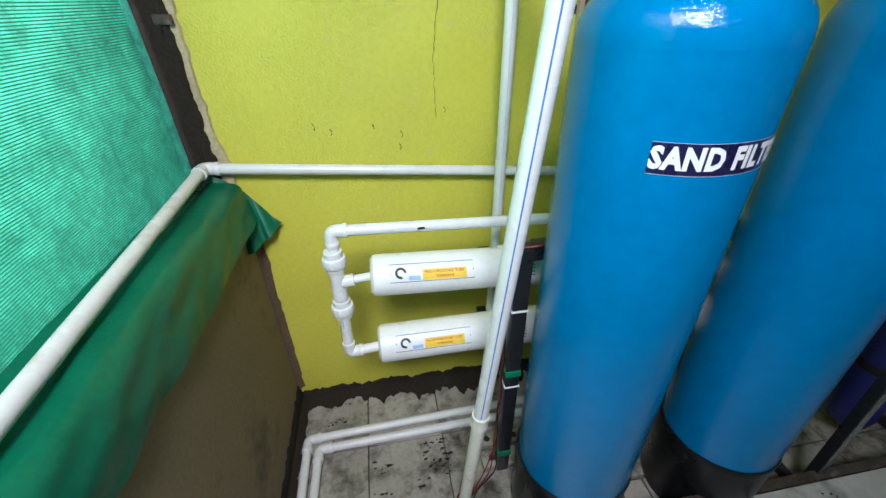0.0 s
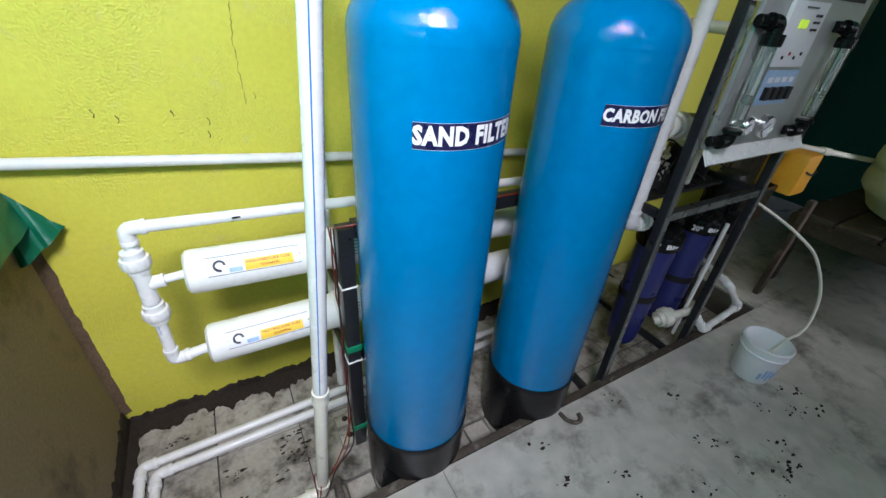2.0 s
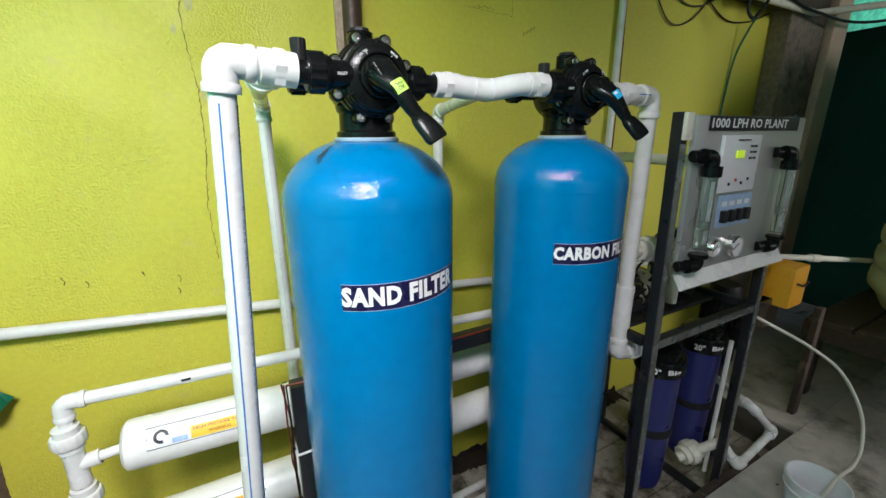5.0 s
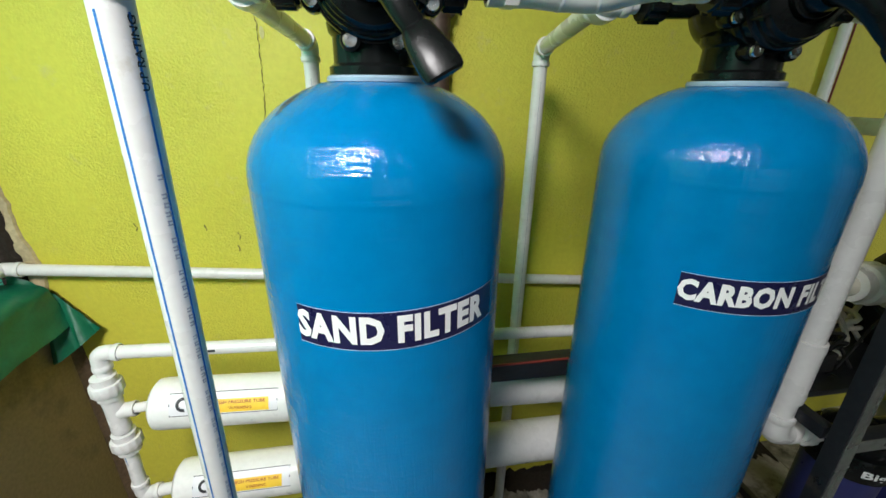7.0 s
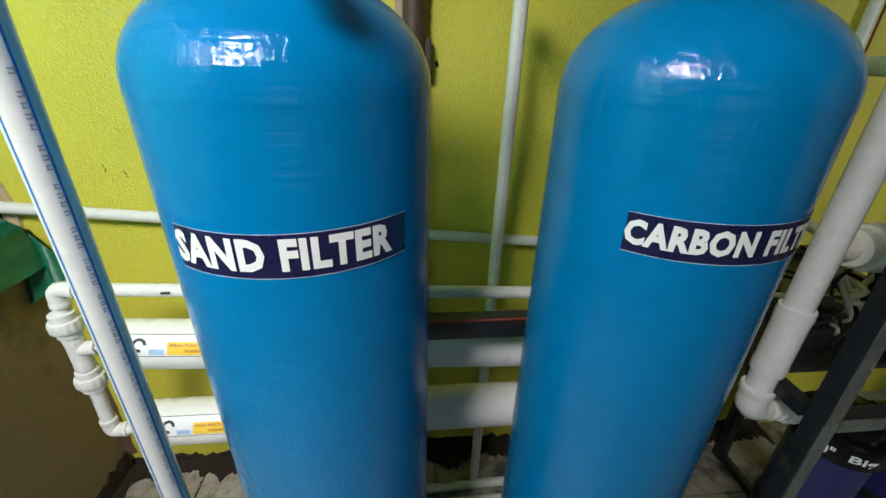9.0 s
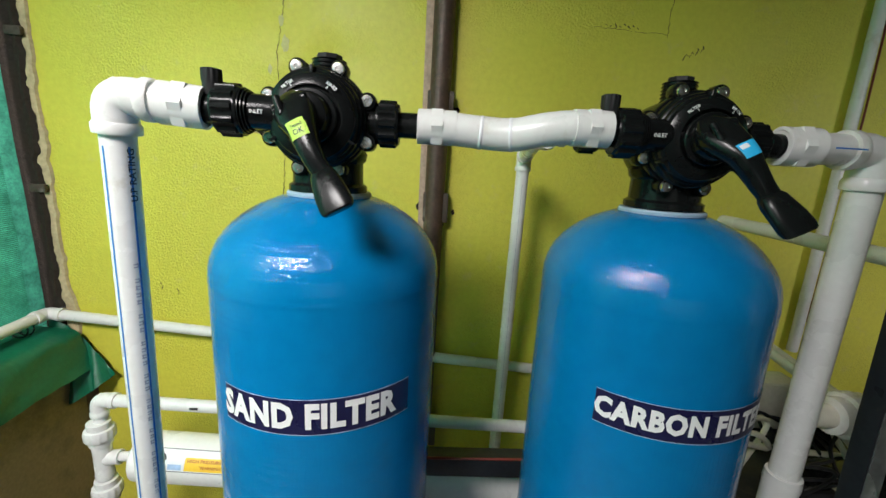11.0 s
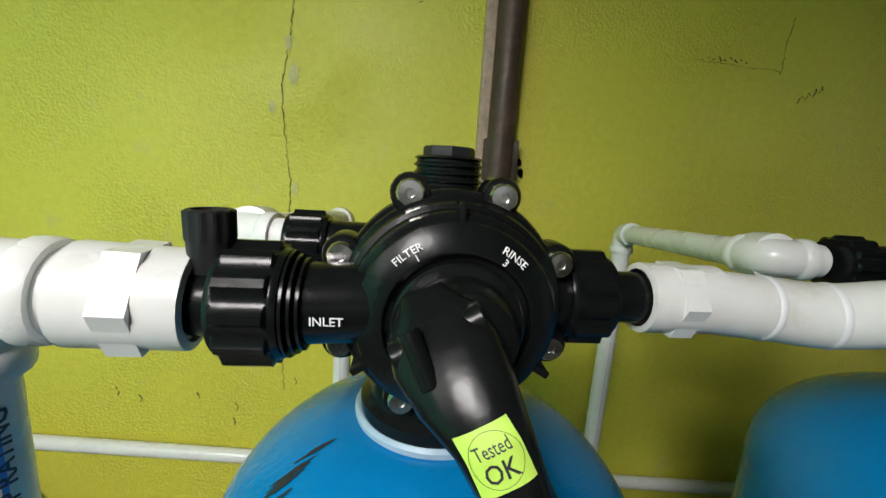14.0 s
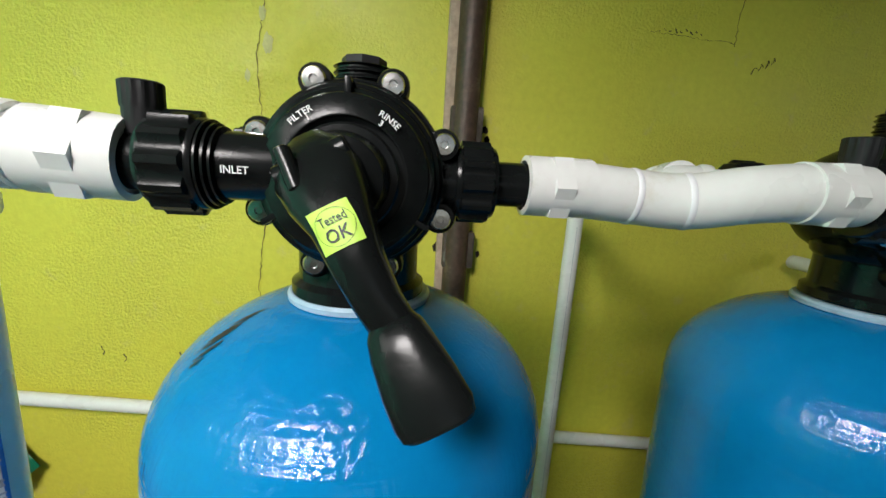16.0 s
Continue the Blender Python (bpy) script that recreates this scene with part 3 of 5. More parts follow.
# cracks and scratches of the wall
def crack(points, width, seed, material=TAR, name="crack"):
    r = random.Random(seed)
    pts = []
    for (x0, z0), (x1, z1) in zip(points, points[1:]):
        m = max(2, int(math.hypot(x1 - x0, z1 - z0) / 0.008))
        for k in range(m):
            u = k / m
            pts.append((x0 + (x1 - x0) * u + r.uniform(-1, 1) * 0.0025, z0 + (z1 - z0) * u + r.uniform(-1, 1) * 0.0025))
    pts.append(points[-1])
    bm = bmesh.new()
    prev = None
    for (x0, z0), (x1, z1) in zip(pts, pts[1:]):
        d = Vector((x1 - x0, z1 - z0)).normalized()
        w = width * r.uniform(0.25, 1.0)
        cur = [bm.verts.new((x0 - d.y * w, WALL - 0.0012, z0 + d.x * w)), bm.verts.new((x0 + d.y * w, WALL - 0.0012, z0 - d.x * w))]
        if prev:
            bm.faces.new((prev[0], prev[1], cur[1], cur[0]))
        prev = cur
    return part(name, bm, material, wall_north, smooth=False)


CRACK = mat("crack_shadow_dirt", (0.16, 0.14, 0.035), 0.9, vary=0.3, scale=30, bump=0)
MARK = mat("charcoal_scribble", (0.085, 0.08, 0.03), 0.9, vary=0.4, scale=60, bump=0)
crack([(0.345, 2.1), (0.333, 1.866), (0.309, 1.74), (0.318, 1.62), (0.327, 1.549), (0.322, 1.40), (0.30, 1.22), (0.304, 1.03)], 0.0017, 1, CRACK)
for k, (x, z) in enumerate(((-0.08, 1.03), (-0.03, 1.01), (0.183, 0.95), (0.19, 0.99), (0.60, 1.97), (0.10, 1.02), (0.33, 1.06))):
    crack([(x, z + 0.014), (x + 0.006, z), (x - 0.001, z - 0.013)], 0.0022, 10 + k, MARK, "scuff_mark")
for k in range(9):
    crack([(1.236 + k * 0.013, 1.876 + 0.006 * (k % 2)), (1.246 + k * 0.013, 1.864 + 0.004 * (k % 3))], 0.0022, 30 + k, MARK, "scribble")
crack([(1.215, 1.872), (1.31, 1.866), (1.44, 1.862)], 0.0008, 50, MARK, "scribble")
for k in range(4):
    crack([(1.492 + k * 0.016, 1.796 + k * 0.009), (1.499 + k * 0.016, 1.814 + k * 0.008), (1.511 + k * 0.015, 1.802 + k * 0.008)], 0.002, 60 + k, MARK, "scribble")
crack([(1.44, 1.98), (1.433, 1.91), (1.435, 1.845)], 0.0012, 70, MARK, "scribble")
for k in range(5):
    crack([(0.592 + 0.003 * (k % 2), 1.93 + k * 0.012), (0.606, 1.934 + k * 0.012)], 0.0016, 80 + k, MARK, "scribble")
# pale filler spots and dark flakes beside the old pipe
FILL = mat("pale_filler", (0.52, 0.49, 0.20), 0.8, vary=0.2, scale=30, bump=0.4)
for k, (x, z, s) in enumerate(((0.335, 1.77, 0.02), (0.325, 1.83, 0.014), (0.336, 1.53, 0.013), (0.29, 1.70, 0.012))):
    bm = bmesh.new()
    bm.faces.new([bm.verts.new((x + s * (0.5 + 0.3 * noise.noise((a, k, 0))) * math.cos(a), WALL - 0.0016, z + s * (1.1 + 0.5 * noise.noise((a * 2, k, 2))) * math.sin(a))) for a in [i * 0.42 for i in range(15)]])
    part("filler_spot", bm, FILL, wall_north, smooth=False)
for k in range(26):
    r = random.Random(100 + k)
    x, z, s = 0.747 + r.gauss(0, 0.012) + (0.08 if k % 3 == 0 else 0), r.choice((1.63, 1.60, 1.33, 1.30, 1.27)) + r.gauss(0, 0.02), r.uniform(0.003, 0.010)
    bm = bmesh.new()
    bm.faces.new([bm.verts.new((x + s * r.uniform(0.5, 1.1) * math.cos(a), WALL - 0.0018, z + 1.4 * s * r.uniform(0.5, 1.1) * math.sin(a))) for a in [i * 0.7 for i in range(9)]])
    part("dark_flake", bm, TAR, wall_north, smooth=False)

# timber at the far end of the yellow wall, beam and conduit at its head
timber = thing("timber_post", "dark weathered square timber post with a pale bare edge", "post", (3.75, 1.35, 0))
part("post", box(3.34, 3.80, 1.24, 1.348, -0.012, 2.5, 0.014), WOOD_GREY, timber, at=Matrix.Translation((-3.75, -1.35, 0)))
part("edge_board", box(3.76, 3.95, 1.19, 1.2385, 0.0, 2.5, 0.008), WOOD_PALE, timber, "pale bare timber edge", at=Matrix.Translation((-3.75, -1.35, 0)))
tagged(part("roof_beam", box(1.7, 3.9, 1.235, 1.33, 2.10, 2.26, 0.01), WOOD_DARK), "dark roof beam along the head of the wall", "beam", kind="structure")
tagged(part("roof_beam", box(3.56, 3.72, -2.5, 1.18, 2.22, 2.40, 0.01), WOOD_DARK), "dark roof beam over the end of the room", "beam", kind="structure")
cond = thing("conduit", "white plastic conduit pipe below the roof beam", "pipe", (2.9, 1.20, 2.085))
part("pipe", rod((-0.9, 0, 0.005), (0.60, 0, -0.002), 0.018), PVC_OLD, cond)
part("pipe", rod((0.60, 0, -0.002), (1.62, -1.6, 0.02), 0.018), PVC_OLD, cond)
for k, (x0, z0, x1, z1, sag) in enumerate(((2.20, 2.13, 2.72, 2.11, 0.17), (2.32, 2.12, 2.80, 2.12, 0.08), (2.62, 2.11, 3.30, 2.09, 0.09))):
    tagged(part("cable", sweep(curve_pts([(x0, 1.34, z0), ((x0 * 2 + x1) / 3, 1.338, (z0 + z1) / 2 - sag), ((x0 + x1 * 2) / 3, 1.338, (z0 + z1) / 2 - sag * 0.9), (x1, 1.34, z1)], 8), 0.004, 8), BLACK_M if k == 2 else WOOD_DARK), "thin dark cable hanging slack on the wall", "cable", "cables at the roof beam")
tagged(part("cable", sweep(curve_pts([(2.86, 1.17, 2.12), (2.74, 1.16, 2.08), (2.72, 1.16, 2.00), (2.78, 1.16, 1.965), (2.86, 1.165, 2.02), (3.0, 1.165, 2.11), (3.4, 1.16, 2.07), (3.9, 1.05, 2.05), (4.4, 0.55, 2.16), (4.5, 0.2, 2.3)], 8), 0.008, 8), BLACK_M), "black cable looped round the conduit", "cable", "cables at the roof beam")
tagged(part("cord", sweep(curve_pts([(3.02, 1.225, 2.10), (3.02, 1.30, 1.95), (3.0, 1.335, 1.8), (2.97, 1.34, 1.5), (2.93, 1.343, 1.2)], 6), 0.006, 8), CLOTH_DARK), "green cord hanging down the wall", "cord")

# east end: dark shade net with a lighter strip along its top
def sheet(y0, y1, z0, z1, ny, nz, x, amp, freq, seed):
    bm = bmesh.new()
    g = []
    for j in range(nz + 1):
        row = []
        for i in range(ny + 1):
            y, z = y0 + (y1 - y0) * i / ny, z0 + (z1 - z0) * j / nz
            row.append(bm.verts.new((x + amp * noise.noise((y * freq, z * freq * 0.7, seed)) + 0.35 * amp * noise.noise((y * freq * 3, z * freq * 2.2, seed + 5)), y, z)))
        g.append(row)
    for j in range(nz):
        for i in range(ny):
            bm.faces.new((g[j][i], g[j][i + 1], g[j + 1][i + 1], g[j + 1][i]))
    return bm


far_net = thing("shade_net", "dark green shade net closing the far end", "shade net", (4.6, 0, 0))
far_net.location = (0, 0, 0)
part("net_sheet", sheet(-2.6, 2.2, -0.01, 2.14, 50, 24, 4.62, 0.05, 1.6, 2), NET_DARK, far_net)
part("top_strip", sheet(-2.6, 2.2, 2.08, 2.58, 60, 14, 4.66, 0.06, 2.4, 7), NET, far_net, "lighter green strip of net with daylight behind")

# west side: bright net above the low wall
west_net = thing("shade_net", "bright green woven shade net lit from outside", "shade net")
part("net_sheet", sheet(-2.6, WALL + 0.02, 0.84, 2.62, 110, 60, -0.475, 0.018, 2.6, 11), NET, west_net)
verts, faces = [], []
nline, ny = 300, 26
for j in range(nline):
    z0 = 0.87 + 1.65 * j / nline
    for i in range(ny + 1):
        y = -0.9 + (WALL - 0.03 + 0.9) * i / ny
        z = z0 + 0.012 * noise.noise((y * 2, z0 * 2, 4)) + 0.05 * (0.5 - (y + 0.9) / 2.3) * (1.2 - z0)
        x = -0.475 + 0.018 * noise.noise((y * 2.6, z * 2.6 * 0.7, 11)) + 0.35 * 0.018 * noise.noise((y * 7.8, z * 5.72, 16)) + 0.0015
        verts += [(x, y, z - 0.0011), (x + 0.0012, y, z), (x, y, z + 0.0011)]
    for i in range(ny):
        a = (j * (ny + 1) + i) * 3
        faces += [(a, a + 3, a + 4, a + 1), (a + 1, a + 4, a + 5, a + 2)]
me = bpy.data.meshes.new("net_strand")
me.from_pydata(verts, [], faces)
me.materials.append(NET_STRAND)
st = tagged(new("net_strand", me), "fine green strands of the shade net", kind="stuff")
st.parent = west_net

# dark green cloth folded over the low wall
cloth = thing("tarpaulin", "dark green tarpaulin folded over the low wall", "tarpaulin")
bm = bmesh.new()
g = []
for i in range(161):
    y = -1.6 + i * (WALL - 0.03 + 1.6) / 160
    tip = max(0.0, (y - 1.05) / 0.35)
    drop = 0.73 + 0.012 * noise.noise((y * 4, 8, 0)) + 0.035 * tip
    row = []
    for k in range(19):
        u = k / 18
        if u < 0.33:
            x, z = -0.470 + 0.11 * u / 0.33, 0.897 - 0.012 * u / 0.33
        elif u < 0.58:
            a = (u - 0.33) / 0.25 * math.pi / 2
            x, z = -0.360 + 0.035 * math.sin(a), 0.850 + 0.035 * math.cos(a)
        else:
            q = (u - 0.58) / 0.42
            x, z = -0.325 + 0.004 * q + 0.03 * tip * q, 0.850 + (drop - 0.850) * q
        w = 0.010 * noise.noise((y * 3, u * 3, 0)) + 0.006 * noise.noise((y * 9 + u * 4, u * 5, 2)) + 0.003 * noise.noise((y * 26, u * 8, 4))
        row.append(bm.verts.new((x + w * (0.4 + 0.9 * u), y, z + w * (1 - u))))
    g.append(row)
for a, b in zip(g, g[1:]):
    for k in range(18):
        bm.faces.new((a[k], a[k + 1], b[k + 1], b[k]))
part("cloth", bm, CLOTH_DARK, cloth)
bm = bmesh.new()
g = []
for i in range(21):
    u = i / 20
    x = -0.425 + 0.165 * u
    fold = 0.012 * math.sin(u * 10) + 0.006 * noise.noise((u * 6, 3, 0))
    top, low = 0.915 - 0.03 * u - 0.130 * u * u, 0.635 + 0.10 * u ** 1.5
    g.append([bm.verts.new((x + 0.006 * k, WALL - 0.020 - 0.018 * k * (1 - u) - abs(fold) * (0.3 + 0.35 * k), top + (low - top) * k / 5)) for k in range(6)])
for a, b in zip(g, g[1:]):
    for k in range(5):
        bm.faces.new((a[k], a[k + 1], b[k + 1], b[k]))
part("corner_flap", bm, CLOTH_DARK, cloth, "crumpled corner of the cloth on the yellow wall")


# ---- pipes ----
def pipe_run(label, pts, r, material=PVC, group="pipes", reach=None, mark=False, name="pipe_run", ends=True):
    """A run of straight pipe with moulded elbows at its corners."""
    pts = [Vector(p) for p in pts]
    t = thing(name, label, "pipe", pts[0], group)
    off = pts[0]
    q = [p - off for p in pts]
    for a, b in zip(q, q[1:]):
        part("pipe", rod(a, b, r), material, t)
        if mark:
            d = (b - a).normalized()
            s = d.cross(Vector((0, 0, 1)) if abs(d.z) < 0.9 else Vector((1, 0, 0))).normalized()
            if s.y > 0:
                s = -s
            o = s * r * 1.012
            u = d.cross(s) * 0.0018
            bm = bmesh.new()
            bm.faces.new([bm.verts.new(p) for p in (a + o - u, b + o - u, b + o + u, a + o + u)])
            part("stripe", bm, BLUE_INK, t, smooth=False)
    for a, b, c in zip(q, q[1:], q[2:]):
        elbow(b, a - b, c - b, r, reach or r * 2.2, material, t)
    return t


# old brown pipe clamped up the wall
op = thing("old_pipe", "rusty brown pipe standing against the yellow wall", "pipe", (0.782, WALL - 0.031, 0))
part("pipe", rod((-0.012, 0, RECESS), (0.006, 0, 2.6), 0.030), OLD_PIPE, op)
part("mortar_strip", box(-0.05, -0.027, 0.008, 0.031, 0.3, 2.6, 0.004), PLASTER, op)
for z in (0.55, 1.33, 1.62):
    part("clamp", box(-0.036, 0.040, -0.014, 0.030, z - 0.045, z + 0.045, 0.006), RUST, op)

r1 = 0.0165
wp = pipe_run("white plastic pipe running along the yellow wall", [(-0.388, 0.2, 0.902), (-0.412, WALL - 0.035, 0.938), (2.85, WALL - 0.035, 0.660)], r1, reach=0.045, mark=False)
part("pipe", rod((0, 0, 0), (0.045, -1.0, -0.01), r1), PVC_OLD, wp)
part("blue_line", box(-0.0008, 0.0008, -0.02, 1.15, 0.0160, 0.0168), BLACK_INK, wp, smooth=False)
part("wire_tie", sweep([(-0.035 + 0.021 * math.cos(a), 1.02 + 0.003 * a, 0.01 + 0.021 * math.sin(a)) for a in [k * 0.5 for k in range(28)]], 0.0022, 6), BLACK_M, wp)

r2 = 0.0155
man = pipe_run("white plastic pipe feeding the two membrane tubes", [(1.42, 1.022, 0.782), (-0.034, 1.018, 0.843), (-0.042, 1.008, 0.408), (0.06, 1.008, 0.420)], r2, reach=0.042)
o = Vector((1.42, 1.022, 0.782))
MX = lambda x, z: Vector((x + 0.006, 1.013, z)) - o
union_nut(MX(-0.044, 0.785), MX(-0.044, 0.722), 0.0195, PVC, man)
union_nut(MX(-0.045, 0.618), MX(-0.045, 0.556), 0.0195, PVC, man)
collar(MX(-0.044, 0.722), MX(-0.045, 0.622), 0.0170, PVC, man, "tee")
part("pipe", rod(MX(-0.044, 0.680), MX(0.06, 0.690), 0.0120), PVC, man)
collar(MX(-0.036, 0.680), MX(0.002, 0.684), 0.0150, PVC, man)
part("blue_line", rod(MX(-0.050, 0.548) + Vector((0, -0.0162, 0)), MX(-0.050, 0.470) + Vector((0, -0.0162, 0)), 0.0012, 6), BLUE_INK, man)
part("scuff", box(-1.225, -1.205, -0.0205, -0.0180, 0.050, 0.055), BLACK_INK, man)


# membrane pressure tubes
def membrane(label, x0, x1, y, z0, z1, r):
    p, q = Vector((x0, y, z0)), Vector((x1, y + 0.01, z1))
    t = thing("membrane_housing", label, "membrane housing", p, "membrane housings")
    L_ = (q - p).length
    m = axis_m((0, 0, 0), q - p)
    part("tube", lathe([(0, 0), (r * 0.80, 0.0), (r * 0.97, 0.008), (r, 0.02), (r, L_ - 0.02), (r * 0.97, L_ - 0.008), (0, L_)], m, 40), FRP_W, t)
    a0 = 0.40
    bm = lathe([(r, 0), (r * 1.05, 0.003), (r * 1.05, 0.055), (r, 0.058)], m @ Matrix.Translation((0, 0, a0 - 0.02)), 40)
    for k in range(30):
        a = 2 * math.pi * k / 30
        bmesh.ops.create_cube(bm, size=1, matrix=m @ Matrix.Rotation(a, 4, "Z") @ Matrix.Translation((r * 1.05, 0, a0 + 0.009)) @ Matrix.Diagonal((0.004, 0.006, 0.05, 1)))
    part("end_ring", bm, FRP_W, t)
    part("strap_label", lathe([(r * 1.004, 0), (r * 1.008, 0.001), (r * 1.008, 0.032), (r * 1.004, 0.033)], m @ Matrix.Translation((0, 0, a0 + 0.045)), 40), LABEL_W, t, "white label with small unreadable print")
    d = (q - p).normalized()

    def on(s0, ang0, lift):
        def place(u, v):
            ang = ang0 + v / r
            return d * (s0 + u) + Vector((0, -math.cos(ang), math.sin(ang))) * (r + lift)
        return place
    patch(on(0.055, 0.18, 0.0008), 0.235, 0.052, LABEL_W, t, "maker_label", 4, 6, "white label with a yellow warning field")
    for (u0, v0, w, h) in ((0.055, 0.0, 0.235, 0.0016), (0.055, 0.0504, 0.235, 0.0016), (0.055, 0, 0.0016, 0.052), (0.2884, 0, 0.0016, 0.052)):
        patch(on(u0, 0.18 + v0 / r, 0.0012), w, h, BLACK_INK if h < 0.01 else NAVY, t, "label_border", 2, 2)
    patch(on(0.145, 0.24, 0.0014), 0.125, 0.030, AMBER, t, "warning_field", 3, 4, "yellow printed warning field")
    text_on("HIGH PRESSURE TUBE", 0.0072, 0.112, on(0.151, 0.24 + 0.019 / r, 0.002), RED_INK, t, 0.01)
    text_on("WARNING", 0.0072, 0.05, on(0.182, 0.24 + 0.006 / r, 0.002), RED_INK, t, 0.01)
    for k in range(5):
        patch(on(a0 + 0.048, 0.1 + 0.16 * k, 0.0014), 0.026, 0.003, BLACK_INK, t, "print_line", 1, 1)
    bm = bmesh.new()
    pl = on(0.085, 0.18 + 0.026 / r, 0.0014)
    ring = [[bm.verts.new(pl(k * math.cos(a), k * math.sin(a))) for a in [i * math.pi / 12 for i in range(20)]] for k in (0.016, 0.009)]
    for i in range(19):
        bm.faces.new((ring[0][i], ring[0][i + 1], ring[1][i + 1], ring[1][i]))
    part("emblem", bm, BLACK_INK, t, smooth=False)
    patch(on(0.106, 0.26, 0.0014), 0.032, 0.012, PALE_PRINT, t, "print_line", 2, 2)
    return t


membrane("white membrane housing tube with yellow warning label", 0.054, 1.28, 1.012, 0.692, 0.622, 0.0605)
membrane("lower white membrane housing tube with yellow warning label", 0.050, 1.30, 1.010, 0.427, 0.412, 0.0605)

# black upright and cross bar that carry the membrane tubes
stand = thing("membrane_stand", "dark steel stand carrying the membrane tubes", "stand", (0.452, 0.88, RECESS))
part("upright", box(-0.022, 0.022, -0.022, 0.022, 0, 0.98, 0.003), DARK_STEEL, stand)
part("cross_bar", box(0.0225, 0.95, -0.02, 0.02, 0.945, 0.990, 0.003), DARK_STEEL, stand)
part("upright", box(0.90, 0.94, -0.022, 0.022, 0, 0.945, 0.003), DARK_STEEL, stand)
part("arm", box(-0.018, 0.018, 0.022, 0.38, 0.44, 0.475, 0.003), DARK_STEEL, stand)
part("arm", box(-0.018, 0.018, 0.022, 0.38, 0.72, 0.755, 0.003), DARK_STEEL, stand)
for z in (0.62, 0.31):
    part("cable_tie", box(-0.0245, 0.0245, -0.0245, 0.0245, z + 0.16, z + 0.166, 0.001), WHITE_INK, stand)
part("tape", box(-0.0250, 0.0250, -0.0250, 0.0250, 0.52, 0.545, 0.002), GREEN_TAPE, stand)
part("tape", box(-0.0250, 0.0250, -0.0250, 0.0250, 0.10, 0.125, 0.002), GREEN_TAPE, stand)
for k, mm in enumerate((BLACK_M, RED_WIRE, RED_WIRE)):
    r = random.Random(k)
    pts = [(-0.030 - 0.005 * k, -0.012 + 0.006 * k, 0.985)]
    for j in range(9):
        pts.append((-0.031 + r.uniform(-0.008, 0.004), -0.012 + 0.006 * k + r.uniform(-0.006, 0.006), 0.85 - j * 0.085))
    pts += [(-0.04 - 0.02 * k, -0.05, 0.07), (-0.12 - 0.02 * k, -0.10 - 0.01 * k, 0.045), (-0.16 - 0.02 * k, -0.16, 0.05 + 0.06 * k), (-0.21, -0.19 + 0.01 * k, 0.012), (-0.25 - 0.015 * k, -0.12, 0.008)]
    part("wire", sweep(curve_pts(pts, 5), 0.0022, 6), mm, stand)
part("wire", sweep(curve_pts([(-0.03, -0.01, 0.985), (0.02, -0.024, 0.992), (0.10, -0.022, 0.993), (0.5, -0.02, 0.993), (0.9, -0.01, 0.993)], 6), 0.003, 6), RED_WIRE, stand)

# pipes lying on the sunken floor
rf = 0.0165
zf = RECESS + 0.018
pipe_run("white plastic pipe lying on the sunken floor", [(1.30, 1.155, zf), (-0.285, 1.105, zf), (-0.285, 0.62, zf)], rf, reach=0.05)
pipe_run("white plastic pipe lying on the sunken floor", [(1.30, 1.09, zf), (-0.238, 1.055, zf), (-0.245, 0.66, zf)], rf, reach=0.05)

# feed riser in front of the sand filter
rr, rh = 0.0194, 0.0218
top = Vector((0.3785, 0.6285, 1.522))
foot = Vector((0.270, 0.733, RECESS + 0.03))
d = (top - foot).normalized()
rise = thing("feed_riser", "white feed pipe with a blue stripe beside the sand filter", "pipe", foot, "pipes")
part("pipe", rod(d * 0.52, top - foot, rr, 32), PVC, rise)
part("lower_pipe", rod((0, 0, 0), d * 0.54, rr * 0.97, 32), PVC_OLD, rise)
collar(d * 0.515, d * 0.565, rr, PVC_OLD, rise)
for off in (-0.28, 1.15):
    sv = Vector((math.sin(off), -math.cos(off), 0)) * (rr * 1.012)
    uv = Vector((math.cos(off), math.sin(off), 0)) * 0.0014
    bm = bmesh.new()
    a, b = d * 0.57 + sv, (top - foot) - d * 0.06 + sv
    bm.faces.new([bm.verts.new(p) for p in (a - uv, a + uv, b + uv, b - uv)])
    part("stripe", bm, BLUE_INK, rise, smooth=False)
for k in range(64):
    if k % 9 in (3, 8):
        continue
    off = 0.95
    sv = Vector((math.sin(off), -math.cos(off), 0)) * (rr * 1.014)
    uv = Vector((math.cos(off), math.sin(off), 0)) * 0.0032
    z0 = 0.78 + 0.0105 * k
    bm = bmesh.new()
    for dz, dw, c in ((0, 1.0, 0), (0.0042, 1.0, 0), (0.0018, 0.22, 0.5 if k % 2 else -0.6)):
        a, b = d * (z0 + dz) + sv + uv * c, d * (z0 + dz + 0.0018 + (0.003 if dw < 1 else 0)) + sv + uv * c
        bm.faces.new([bm.verts.new(p) for p in (a - uv * dw, a + uv * dw, b + uv * dw, b - uv * dw)])
    part("print_bar", bm, PRINT_GREY, rise, smooth=False)
_off = 1.22
_sv, _uv = Vector((math.sin(_off), -math.cos(_off), 0)) * (rr * 1.014), Vector((math.cos(_off), math.sin(_off), 0))
_rl = (top - foot).length
text_on("U.P RATING", 0.0085, 0.066, lambda x, y: d * (_rl - 0.128 + x) + _sv - _uv * (y - 0.004), BLACK_INK, rise, 0.02)
elbow(top - foot, -d, (1, 0.12, -0.07), rh * 0.94, 0.043, PVC, rise)
part("pipe", rod(top - foot, Vector((0.480, 0.641, 1.5145)) - foot, rh, 32), PVC, rise)
